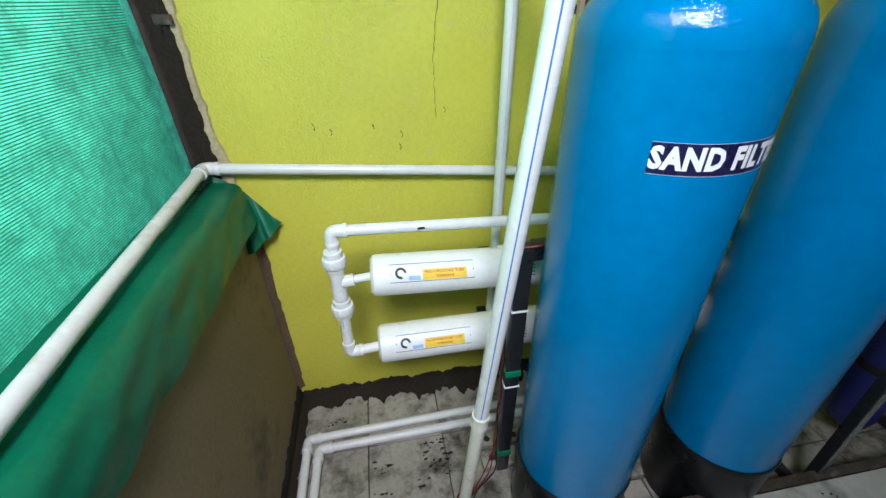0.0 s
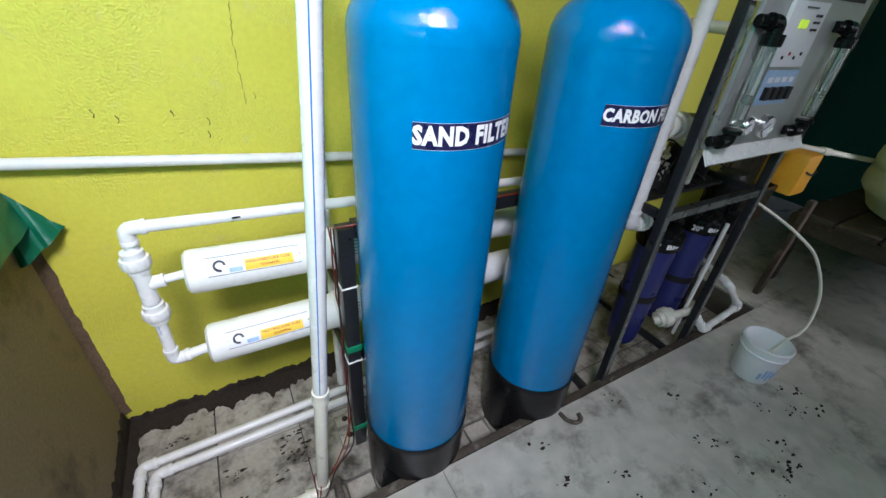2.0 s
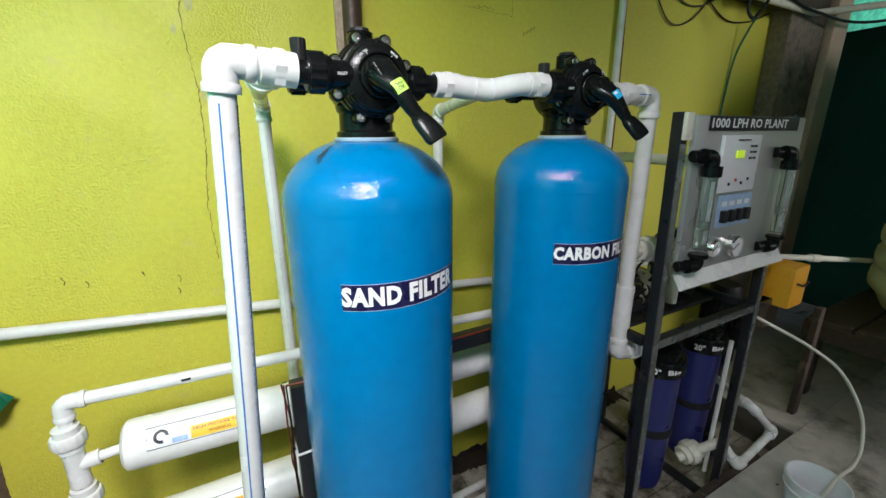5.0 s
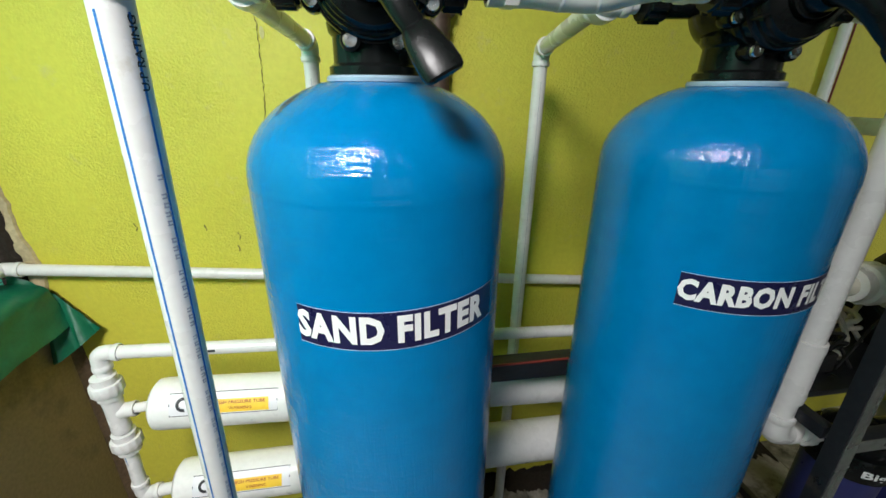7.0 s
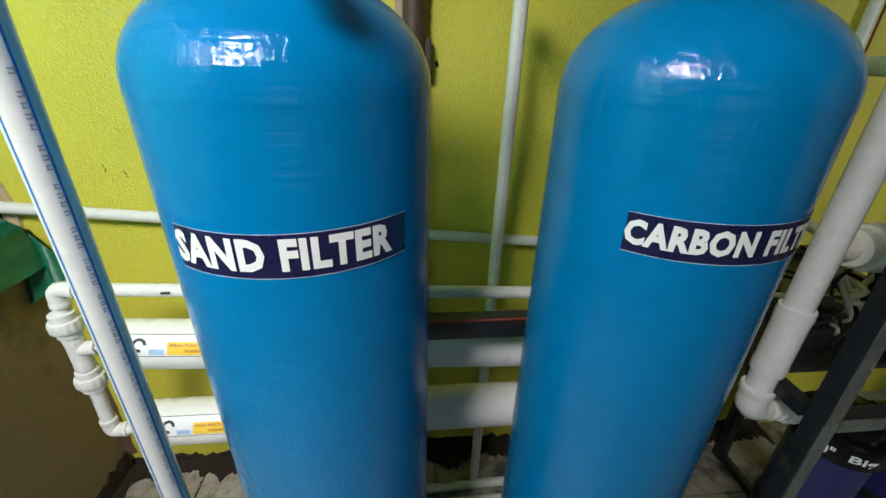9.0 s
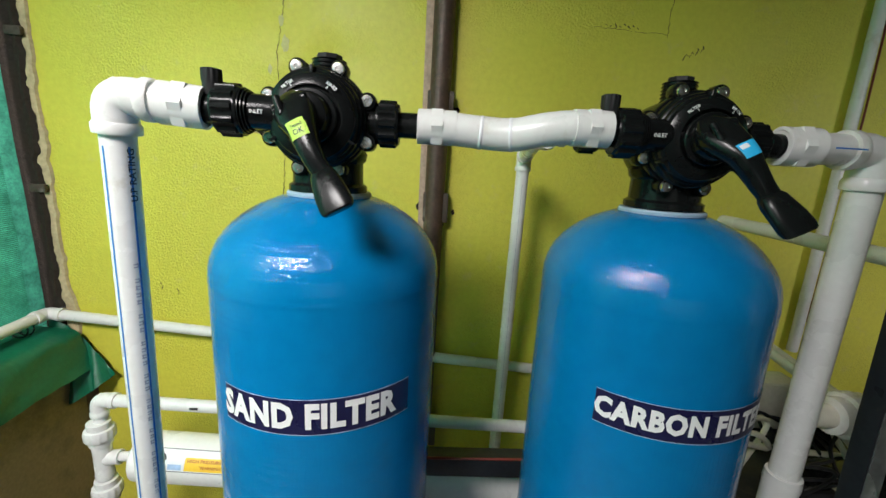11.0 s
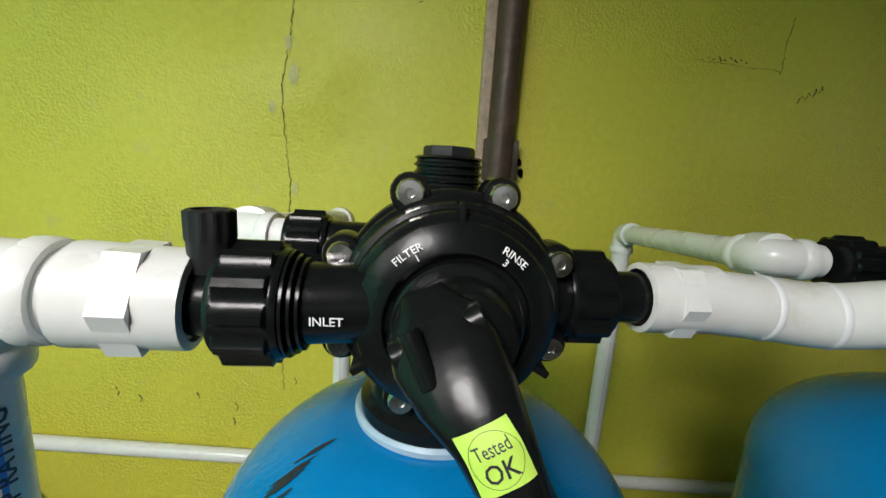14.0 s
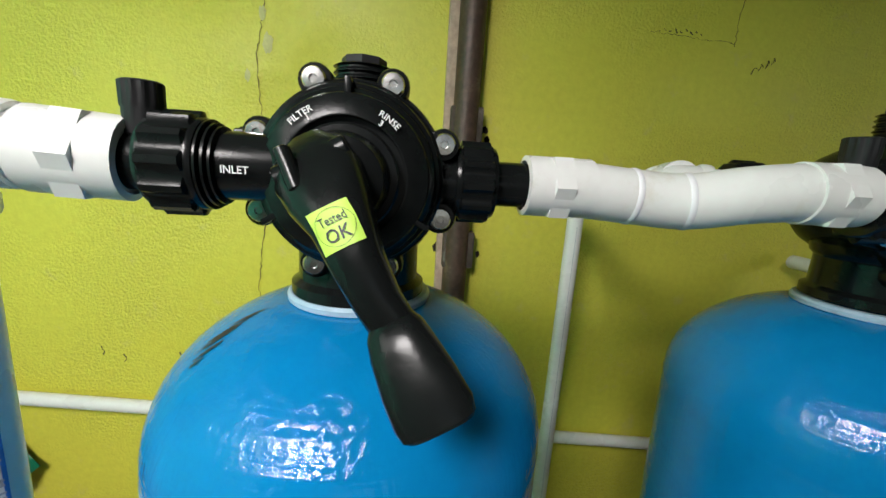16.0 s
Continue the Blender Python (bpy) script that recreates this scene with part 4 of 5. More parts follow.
hex_socket(Vector((0.428, 0.635, 1.518)) - foot, Vector((0.482, 0.641, 1.5145)) - foot, rh, PVC, rise)
part("glue_ring", lathe([(rh, 0), (rh * 1.03, 0.001), (rh * 1.03, 0.004), (rh, 0.005)], axis_m(Vector((0.420, 0.634, 1.5187)) - foot, Vector((0.52, 0.6465, 1.5115)) - foot), 28), LABEL_W, rise)
elbow((0, 0, 0), d, (-1, 0.03, 0), rr * 0.97, 0.055, PVC_OLD, rise)
part("floor_pipe", rod((0, 0, 0), (-0.545, 0.015, 0), rr * 0.95, 24), PVC_OLD, rise)
elbow((-0.56, 0.015, 0), (1, -0.03, 0), (0, -1, 0), rr * 0.95, 0.05, PVC_OLD, rise)
for x in (-0.12, -0.44):
    part("tape", rod((x, 0.004 - x * 0.03, 0), (x - 0.02, 0.004 - (x - 0.02) * 0.03, 0), rr * 1.02, 24), GREEN_TAPE, rise)

# rusty return of the edge bar beside the riser, and a lifting ring let into the floor
tagged(part("edge_return", box(0.302, 0.324, EDGE + 0.034, 0.695, RECESS, -0.010, 0.003), RUST), "short rusty steel bar closing the tiled strip", "edging", kind="structure")
tagged(part("floor_ring", sweep([(0.272 + 0.013 * math.cos(a), 0.512 + 0.013 * math.sin(a), 0.0045) for a in [k * 0.3142 for k in range(21)]], 0.0045, 8), RUST), "small rusty iron ring lying on the floor", "ring")

# pipe from the sand filter to the carbon filter, softened and bent by heat
link = thing("link_pipe", "white pipe with a heat-bent offset between the two filter valves", "pipe", (0.735, 0.681, 1.5115), "pipes")
path = curve_pts([(0.045, 0, 0.000), (0.10, -0.003, -0.004), (0.140, -0.012, -0.005), (0.18, -0.025, 0.003), (0.215, -0.032, 0.007), (0.258, -0.033, 0.007)], 8)
part("pipe", sweep(path, 0.0222, 28), PVC, link)
hex_socket((0.008, 0, 0), (0.062, 0, 0), 0.0196, PVC, link)
hex_socket((0.212, -0.032, 0.007), (0.262, -0.033, 0.007), 0.0198, PVC, link)
for k in (7, 15, 33):
    a, b = Vector(path[k]), Vector(path[k + 1])
    part("glue_ring", lathe([(0.0222, 0), (0.0229, 0.001), (0.0229, 0.004), (0.0222, 0.005)], axis_m(a, b), 28), LABEL_W, link)


# ---- filter vessels ----
def vessel(label, at, title, a0, a1, letter_h, emphasis, R, zl):
    """A blue glass-fibre pressure vessel in a black boot, with its name band."""
    top_z = 1.412 - RECESS
    t = thing("filter_vessel", label, "filter vessel", at, "filter vessels")
    prof = [(0.10, 0.045), (0.15, 0.075), (R, 0.20), (R, 1.442), (R, 1.448), (R + 0.0006, 1.4515), (R, 1.455), (R, 1.457)]
    zs, b = 1.457, 0.119
    for k in range(1, 15):
        a = math.pi / 2 * k / 15
        if R * math.cos(a) < 0.066:
            break
        prof.append((R * math.cos(a), zs + b * math.sin(a)))
    prof += [(0.060, top_z - 0.006), (0.058, top_z)]
    part("shell", lathe(prof, None, 96), BLUE, t)
    part("neck_ring", lathe([(0.056, top_z - 0.006), (0.0612, top_z - 0.005), (0.0616, top_z - 0.001), (0.0595, top_z + 0.0015), (0.05, top_z + 0.0015)], None, 48), RESIN, t, "pale resin ring round the neck")
    part("boot", lathe([(0.0, 0.0), (R - 0.012, 0.0), (R - 0.003, 0.006), (R + 0.0012, 0.04), (R + 0.0030, 0.30), (R + 0.0048, 0.322), (R + 0.0030, 0.326), (R + 0.0006, 0.326)], None, 72), RUBBER, t, "black rubber boot")

    def on(lift, z):
        def place(u, v):
            ang = radians(a0) + u / R
            return Vector(((R + lift) * math.sin(ang), -(R + lift) * math.cos(ang), z + v))
        return place
    W = radians(a1 - a0) * R
    zl -= RECESS
    band = patch(on(0.0009, zl), W, 0.050, NAVY, t, "name_band", 26, 1, "navy name band with white capitals")
    for v in (0.0, 0.0490):
        patch(on(0.0012, zl + v), W, 0.001, PALE_PRINT, t, "band_edge", 26, 1)
    text_on(title, letter_h, W - 0.022, on(0.0018, zl + (0.050 - letter_h) / 2), WHITE_INK, t, emphasis)
    return t


sand = vessel("blue fibreglass sand filter vessel in a black boot", (0.615, 0.7165, RECESS), "SAND FILTER", -38, 51.5, 0.0335, 0.050, 0.1675, 1.122)
carbon = vessel("blue fibreglass carbon filter vessel in a black boot", (1.1235, 0.7130, RECESS), "CARBON FILTER", -44.7, 51, 0.0290, 0.050, 0.1665, 1.126)


for k in range(9):
    r = random.Random(300 + k)
    az, dz, ln = radians(-57 - 0.9 * k + r.uniform(-1, 1)), 0.078 + 0.0022 * k + r.uniform(-0.004, 0.004), r.uniform(0.010, 0.026)
    bm = bmesh.new()
    prev = None
    for i in range(7):
        u = i / 6
        h = dz + ln * (u - 0.5) * 0.8
        q = 0.1675 * math.sqrt(1 - (h / 0.119) ** 2) + 0.0012
        az_i = az + ln * (u - 0.5) * 2.2
        wd = r.uniform(0.0006, 0.0022) * math.sin(math.pi * (0.1 + 0.8 * u))
        cur = [bm.verts.new((q * math.sin(az_i + e * wd / q), -q * math.cos(az_i + e * wd / q), h + 1.4575)) for e in (-1, 1)]
        if prev:
            bm.faces.new((prev[0], prev[1], cur[1], cur[0]))
        prev = cur
    part("scuff_streak", bm, BLACK_INK, sand, smooth=False)


# ---- multiport valves ----
def oval(c, wx, wy, ex, ey, n=20, power=2.6):
    out = []
    for k in range(n):
        a = 2 * math.pi * k / n
        ca, sa = math.cos(a), math.sin(a)
        out.append(c + ex * wx * math.copysign(abs(ca) ** (2 / power), ca) + ey * wy * math.copysign(abs(sa) ** (2 / power), sa))
    return out


def loft(stations, n=20, power=2.6):
    """A body through ovals given as centre, half width, half depth, width axis, depth axis."""
    bm = bmesh.new()
    rings = [[bm.verts.new(p) for p in oval(Vector(c), a, b, Vector(ex).normalized(), Vector(ey).normalized(), n, power)] for c, a, b, ex, ey in stations]
    for a, b in zip(rings, rings[1:]):
        for k in range(n):
            bm.faces.new((a[k], a[(k + 1) % n], b[(k + 1) % n], b[k]))
    bm.faces.new(rings[0][::-1])
    bm.faces.new(rings[-1])
    bmesh.ops.recalc_face_normals(bm, faces=bm.faces)
    return bm


def ribbed_nut(p, q, r, parent, n=12):
    h = (Vector(q) - Vector(p)).length
    m = axis_m(p, q)
    t = r * 0.11
    bm = geared([(r * 0.5, 0, 0), (r * 0.86, 0.0005, 0), (r * 0.89, 0.003, 0), (r * 0.89, h * 0.12, 0), (r * 0.89, h * 0.16, t), (r * 0.89, h * 0.86, t), (r * 0.89, h * 0.9, 0), (r * 0.89, h - 0.003, 0), (r * 0.85, h, 0), (r * 0.5, h, 0)], m, n)
    return part("union_nut", bm, BLACK, parent)


def valve(label, at, turn, sticker):
    """A six-way valve: neck, round body with a bolted cover, ports with nuts, lever handle. The cover faces -y."""
    t = thing("multiport_valve", label, "valve", at, "multiport valves")
    t.rotation_euler = (0, 0, radians(turn))
    t.scale = (0.932, 0.932, 0.932)
    H = 0.1045                                 # height of the cover's axis over the neck
    part("neck", lathe([(0.054, 0.0), (0.060, 0.001), (0.060, 0.010), (0.054, 0.014), (0.0535, 0.045), (0.058, 0.050), (0.060, 0.060), (0.05, 0.075)], None, 48), BLACK, t)
    face = Matrix.Translation((0, 0.018, H)) @ Matrix.Rotation(radians(90), 4, "X")     # z of the lathe points to -y
    part("body", lathe([(0, -0.060), (0.035, -0.058), (0.056, -0.048), (0.066, -0.02), (0.067, 0.0), (0.068, 0.045), (0.068, 0.058), (0.0, 0.058)], face, 64), BLACK, t)
    fl = lathe([(0.05, 0.056), (0.0710, 0.057), (0.0720, 0.060), (0.0720, 0.070), (0.0710, 0.073), (0.05, 0.073)], face, 72)
    part("flange", fl, BLACK, t)
    for k in range(8):
        a = radians(22.5 + 45 * k)
        c = face @ Vector((0.0735 * math.cos(a), 0.0735 * math.sin(a), 0.052))
        part("lug", lathe([(0, 0), (0.0115, 0), (0.0125, 0.002), (0.0125, 0.021), (0.0115, 0.023), (0, 0.023)], axis_m(c, c + Vector((0, -1, 0))), 20), BLACK, t)
    part("cover", lathe([(0.0690, 0.0735), (0.0682, 0.084), (0.0660, 0.086), (0.0645, 0.093), (0.0618, 0.0945), (0.0602, 0.1005), (0.0572, 0.1025), (0.0555, 0.1075), (0.0420, 0.1160), (0.0405, 0.1160), (0.0400, 0.110), (0, 0.110)], face, 72), BLACK, t)
    for a in (radians(90), radians(-30), radians(210)):
        rib = box(-0.0022, 0.0022, 0.042, 0.0660, 0.080, 0.1075, 0.001)
        bmesh.ops.transform(rib, matrix=face @ Matrix.Rotation(a - radians(90), 4, "Z"), verts=rib.verts)
        part("cover_rib", rib, BLACK, t)
    for k in range(8):
        a = radians(22.5 + 45 * k)
        c = face @ Vector((0.0735 * math.cos(a), 0.0735 * math.sin(a), 0.075))
        part("bolt", lathe([(0, 0), (0.0088, 0), (0.0088, 0.0040), (0.0076, 0.0060), (0.0030, 0.0063), (0.0026, 0.0048), (0, 0.0048)], axis_m(c, c + Vector((0, -1, 0))), 14), STEEL, t, "bright steel bolt")
    # threaded plug on top
    pl = [(0.0, 0.0), (0.0255, 0.0)]
    for k in range(7):
        pl += [(0.0262, 0.004 + k * 0.0056), (0.0240, 0.0062 + k * 0.0056), (0.0240, 0.0076 + k * 0.0056), (0.0262, 0.0090 + k * 0.0056)]
    pl += [(0.0235, 0.0440), (0.0, 0.0440)]
    part("top_port", lathe(pl, Matrix.Translation((0.0, 0.008, 0.153)), 48), BLACK, t)
    plug = lathe([(0.0, 0.0), (0.0195, 0.0), (0.0195, 0.0055), (0.0185, 0.007), (0.0, 0.007)], Matrix.Translation((0.0, 0.008, 0.1972)), 8)
    part("plug", plug, BLACK_M, t)
    part("port_block", box(-0.032, 0.032, -0.024, 0.040, 0.130, 0.166, 0.010), BLACK, t)
    # inlet at the front left
    yi, zi = -0.077, 0.108
    part("inlet_port", rod((-0.030, yi + 0.008, zi), (-0.096, yi, zi), 0.0235, 36), BLACK, t)
    for k in range(3):
        rk = 0.0262 + 0.0020 * k
        part("port_ring", lathe([(0.023, 0), (rk, 0.0008), (rk, 0.0024), (0.023, 0.0032)], axis_m((-0.0815 - 0.0036 * k, yi, zi), (-1, yi, zi)), 36), BLACK, t)
    ribbed_nut((-0.0915, yi, zi), (-0.1265, yi, zi), 0.0350, t)
    part("tailpiece", rod((-0.119, yi, zi), (-0.160, yi, zi), 0.0195, 32), BLACK, t)
    stub = rod((-0.1335, yi, zi), (-0.1340, yi, zi + 0.026), 0.0116, 24)
    part("sample_stub", stub, BLACK, t)
    ck = geared([(0.0120, 0.0, 0), (0.0121, 0.002, 0.0), (0.0121, 0.016, 0.0), (0.0119, 0.018, 0.0010), (0.0120, 0.0325, 0.0010), (0.0112, 0.0335, 0), (0.0090, 0.0335, 0), (0.0084, 0.029, 0)], axis_m((-0.1337, yi, zi + 0.0175), (-0.1342, yi, zi + 0.085)), 12)
    part("stub_cap", ck, BLACK_M, t)
    # outlet on the right
    yo, zo = -0.034, 0.105
    part("outlet_port", rod((0.050, yo, zo), (0.082, yo, zo), 0.0245, 36), BLACK, t)
    ribbed_nut((0.079, yo, zo), (0.112, yo, zo), 0.0335, t)
    part("tailpiece", rod((0.110, yo, zo), (0.142, yo, zo), 0.0185, 32), BLACK, t)
    # drain at the back left
    part("drain_port", rod((-0.03, 0.06, 0.114), (-0.105, 0.068, 0.114), 0.0225, 32), BLACK, t)
    ribbed_nut((-0.098, 0.068, 0.114), (-0.135, 0.068, 0.114), 0.031, t)
    # words on the cover
    def words(body, h, a_mid, r0, lift):
        co, faces, w = letters(body, h, 0.01)

        def place(x, y):
            a = radians(a_mid) - (x - w / 2) / r0
            rad = r0 + y
            return face @ Vector((rad * math.cos(a), rad * math.sin(a), lift - 0.95 * max(0.0, rad - 0.050)))
        text_on(body, h, w, place, WHITE_INK, t, 0.012)
    words("FILTER", 0.0043, 126, 0.0464, 0.1160)
    words("RINSE", 0.0043, 54, 0.0464, 0.1160)
    words("1", 0.0040, 122, 0.0420, 0.1178)
    words("3", 0.0040, 58, 0.0412, 0.1178)
    text_on("INLET", 0.0050, 0.0172, lambda x, y: Vector((-0.0770 + x, yi - 0.0238 * math.cos((y - 0.004) / 0.0235), zi + 0.0238 * math.sin((y - 0.004) / 0.0235))), WHITE_INK, t, 0.012)
    # lever: hub, arm and paddle
    hub = lathe([(0.0, 0.109), (0.0360, 0.110), (0.0360, 0.119), (0.0345, 0.1205), (0.0300, 0.121), (0.0295, 0.134), (0.0265, 0.141), (0.016, 0.146), (0.0, 0.147)], face, 48)
    part("hub", hub, BLACK, t)
    down = Vector((0.46, -0.27, -0.845)).normalized()
    side = Vector((0.88, 0.0, 0.47))
    side = (side - down * side.dot(down)).normalized()
    front = side.cross(down).normalized()
    if front.y > 0:
        front = -front
    B = Vector((-0.012, -0.128, 0.112))
    keys = (((-0.022, -0.118, 0.130), 0.0105, 0.006), ((-0.0185, -0.136, 0.1215), 0.0215, 0.014), ((-0.012, -0.149, 0.111), 0.0255, 0.02), ((-0.0035, -0.162, 0.099), 0.0225, 0.021), ((0.0065, -0.172, 0.086), 0.0172, 0.018), ((0.016, -0.179, 0.068), 0.0142, 0.014), ((0.0270, -0.183, 0.049), 0.0126, 0.011), ((0.0345, -0.184, 0.0390), 0.0125, 0.0088), ((0.0362, -0.189, 0.0365), 0.0150, 0.0115), ((0.0405, -0.194, 0.029), 0.0172, 0.0115), ((0.049, -0.203, 0.016), 0.0196, 0.0105), ((0.0565, -0.209, 0.004), 0.0205, 0.0095), ((0.0595, -0.211, -0.001), 0.0190, 0.0080), ((0.061, -0.210, -0.003), 0.0165, 0.006))
    st = [(Vector(p) - front * b, a, b, side, front) for p, a, b in keys]
    part("lever", loft(st, 24, 2.7), BLACK, t)
    part("stop_lug", rod(B - side * 0.0095 + front * 0.0175 - down * 0.010, B - side * 0.0100 + front * 0.0195 + down * 0.015, 0.0048, 14), BLACK, t)
    pin = rod(B - side * 0.0225 + front * 0.004, B + side * 0.0225 + front * 0.004, 0.0085, 16)
    part("pivot_pin", pin, BLACK, t)
    # paper sticker wrapped over the arm
    rel = [(Vector(p) - B) for p, a, b in keys[2:8]]
    ss, fs = [q.dot(down) for q in rel], [q.dot(front) for q in rel]
    us, ws, ds = [q.dot(side) for q in rel], [a for p, a, b in keys[2:8]], [b for p, a, b in keys[2:8]]
    s1 = (Vector((0.0075, -0.171, 0.085)) - B).dot(down) + 0.0125
    cx = lambda s: float(np.interp(s, ss, fs))
    dx = lambda s: float(np.interp(s, ss, ds))
    wx = lambda s: float(np.interp(s, ss, ws))
    mx_ = lambda s: float(np.interp(s, ss, us))

    def place(x, y, lift=0.0007):
        s = s1 - y
        u = max(-0.97, min(0.97, (x - 0.0115) / wx(s)))
        depth = dx(s) * (1 - abs(u) ** 2.7) ** (1 / 2.7) - dx(s)
        return B + down * s + side * (x - 0.0115 + mx_(s)) + front * (cx(s) + depth + lift)
    if sticker == "lime":
        patch(place, 0.0225, 0.0235, LIME, t, "test_sticker", 12, 10, "lime green Tested OK sticker")
        text_on("Tested", 0.0050, 0.0145, lambda x, y: place(x + 0.0040, y + 0.0132, 0.0013), BLACK_INK, t, 0.006)
        text_on("OK", 0.0072, 0.0132, lambda x, y: place(x + 0.0048, y + 0.0040, 0.0013), BLACK_INK, t, 0.01)
        bm = bmesh.new()
        rg = [[bm.verts.new(place(0.0113 + k * math.cos(a), 0.0116 + k * math.sin(a), 0.0011)) for a in [i * math.pi / 20 for i in range(40)]] for k in (0.0103, 0.0101)]
        for i in range(40):
            j = (i + 1) % 40
            bm.faces.new((rg[0][i], rg[0][j], rg[1][j], rg[1][i]))
        part("sticker_ring", bm, BLACK_INK, t, smooth=False)
    else:
        patch(lambda x, y: place(x + 0.004, y + 0.008), 0.024, 0.020, CYAN, t, "test_sticker", 8, 6, "torn cyan sticker")
        patch(lambda x, y: place(x + 0.006, y + 0.020, 0.0012), 0.010, 0.006, LABEL_W, t, "sticker_patch", 3, 2)
    return t


valve("black six-way valve whose lever has a lime Tested OK sticker", (0.614, 0.7125, 1.4135), 0, "lime")
valve("black six-way valve whose lever has a torn cyan sticker", (1.125, 0.7145, 1.4145), -4, "cyan")

# drain pipes from the valves back to the wall and down
for (x, xe) in ((0.466, 0.436), (0.998, 0.950)):
    rd = 0.0165
    pr = pipe_run("white plastic drain pipe from a filter valve down to the floor", [(xe + 0.05, 0.79, 1.522), (xe, 0.80, 1.522), (x + 0.008, 1.165, 1.492), (x - 0.004, 1.165, RECESS + 0.02)], rd, reach=0.036, group="drain pipes")
    o = Vector((xe + 0.05, 0.79, 1.522))
    part("reducer", lathe([(rd, 0), (rd * 1.5, 0.002), (rd * 1.5, 0.03), (rd * 1.2, 0.05), (rd, 0.052)], axis_m((-0.04, 0.008, 0), Vector((x + 0.008, 1.165, 1.492)) - o), 24), PVC, pr)
    u = Vector((x + 0.0065, 1.165 - 0.0162, 1.42)) - o
    part("print_line", rod(u, u + Vector((-0.0094, 0, -1.3)), 0.0005, 6), PRINT_GREY, pr)

# outlet of the carbon filter: over, down and into the skid
rr2 = 0.0225
o = Vector((1.252, 0.674, 1.513))
out = thing("outlet_riser", "white pipe from the carbon filter valve down to the skid", "pipe", o, "pipes")
cn, jt, lo, en = Vector((1.412, 0.688, 1.514)) - o, Vector((1.412, 0.688, 0.937)) - o, Vector((1.410, 0.690, 0.728)) - o, Vector((1.540, 0.712, 0.705)) - o
part("pipe", rod((0, 0, 0), cn, rr2, 28), PVC, out)
hex_socket((0, 0, 0), (0.05, -0.004, 0), rr2, PVC, out)
part("stripe", box(0.06, 0.105, -rr2 * 1.03 - 0.004, -rr2 * 1.0 - 0.003, -0.001, 0.001), BLUE_INK, out)
elbow(cn, -cn, jt - cn, rr2, 0.055, PVC, out)
part("pipe", rod(cn, lo, rr2, 28), PVC, out)
mid = cn + (lo - cn) * 0.70
collar(mid, lo + (cn - lo) * 0.12, rr2, PVC, out)
elbow(lo, cn - lo, en - lo, rr2, 0.055, PVC, out)
part("pipe", rod(lo, en, rr2, 28), PVC, out)
union_nut(lo + (en - lo) * 0.55, en, rr2, PVC, out)

# pipes on the wall and behind the skid
pipe_run("thin white plastic pipe standing against the wall", [(2.03, WALL - 0.022, 2.49), (2.03, WALL - 0.022, 0.9)], 0.016, name="wall_pipe")
tagged(part("cable", sweep(curve_pts([(2.065, WALL - 0.008, 2.49), (2.068, WALL - 0.008, 2.1), (2.080, WALL - 0.008, 1.6), (2.072, WALL - 0.008, 1.0)], 6), 0.003, 8), RED_WIRE), "thin red-brown cable beside the wall pipe", "cable")
pipe_run("white plastic pipe from the panel back to the wall", [(1.68, WALL - 0.04, 1.336), (1.62, 0.63, 1.335)], 0.0175)
pipe_run("white plastic pipe from the skid back to the wall", [(1.80, WALL - 0.03, 0.985), (1.66, 0.66, 0.985)], 0.013)
pipe_run("white plastic pipe from the skid back to the wall", [(1.92, WALL - 0.03, 0.93), (1.74, 0.66, 0.945)], 0.013)
un = thing("pipe_union", "white plastic pipe union behind the panel", "pipe fitting", (1.56, 0.735, 1.05))
union_nut((-0.045, 0, 0), (0.045, 0.006, -0.004), 0.026, PVC, un)
part("pipe", rod((-0.09, 0, 0), (0.22, 0.01, -0.01), 0.022), PVC_OLD, un)
part("drop_pipe", rod((0.20, 0.01, -0.01), (0.20, 0.012, -0.24), 0.020), PVC_OLD, un)


# ---- treatment skid with its control panel ----
skid = thing("treatment_skid", "black steel skid frame with a steel control panel", "machine frame", (1.43, 0.575, RECESS))
o = Vector((1.43, 0.575, RECESS))


def sk(name, x0, x1, y0, y1, z0, z1, material=DARK_STEEL, bevel=0.002, label="", parent=skid):
    return part(name, box(x0 - o.x, x1 - o.x, y0 - o.y, y1 - o.y, z0 - o.z, z1 - o.z, bevel), material, parent, label)


X0, X1, Y0, Y1 = 1.448, 2.068, 0.580, 1.22
for x in (X0, X1 - 0.034):
    sk("front_post", x, x + 0.030, Y0, Y0 + 0.030, RECESS, 1.47)
    # thin pale strip paints the light that the post's front reflects
    sk("post_face", x + 0.002, x + 0.028, Y0 - 0.0022, Y0 - 0.0004, RECESS, 1.39, POST_FACE, 0.0004, "front of the post, reflected light put into its paler grey")
    sk("back_post", x, x + 0.034, Y1 - 0.04, Y1, RECESS, 0.82)
    sk("side_rail", x + 0.004, x + 0.030, Y0 + 0.039, Y1 - 0.041, 0.782, 0.81)
    sk("floor_rail", x + 0.004, x + 0.030, Y0 + 0.039, Y1 - 0.041, RECESS, RECESS + 0.035)
# same painted reflection along the front rail
sk("rail_face", X0 + 0.036, X1 - 0.036, Y0 + 0.0012, Y0 + 0.0038, 0.783, 0.809, POST_FACE, 0.0004, "front of the rail, reflected light put into its paler grey")
sk("front_rail", X0 + 0.035, X1 - 0.035, Y0 + 0.004, Y0 + 0.032, 0.782, 0.81)
sk("back_rail", X0 + 0.035, X1 - 0.035, Y1 - 0.036, Y1 - 0.004, 0.775, 0.81)
sk("shelf", X0 + 0.041, X1 - 0.041, 0.72, Y1 - 0.038, 0.78, 0.795, DARK_STEEL)
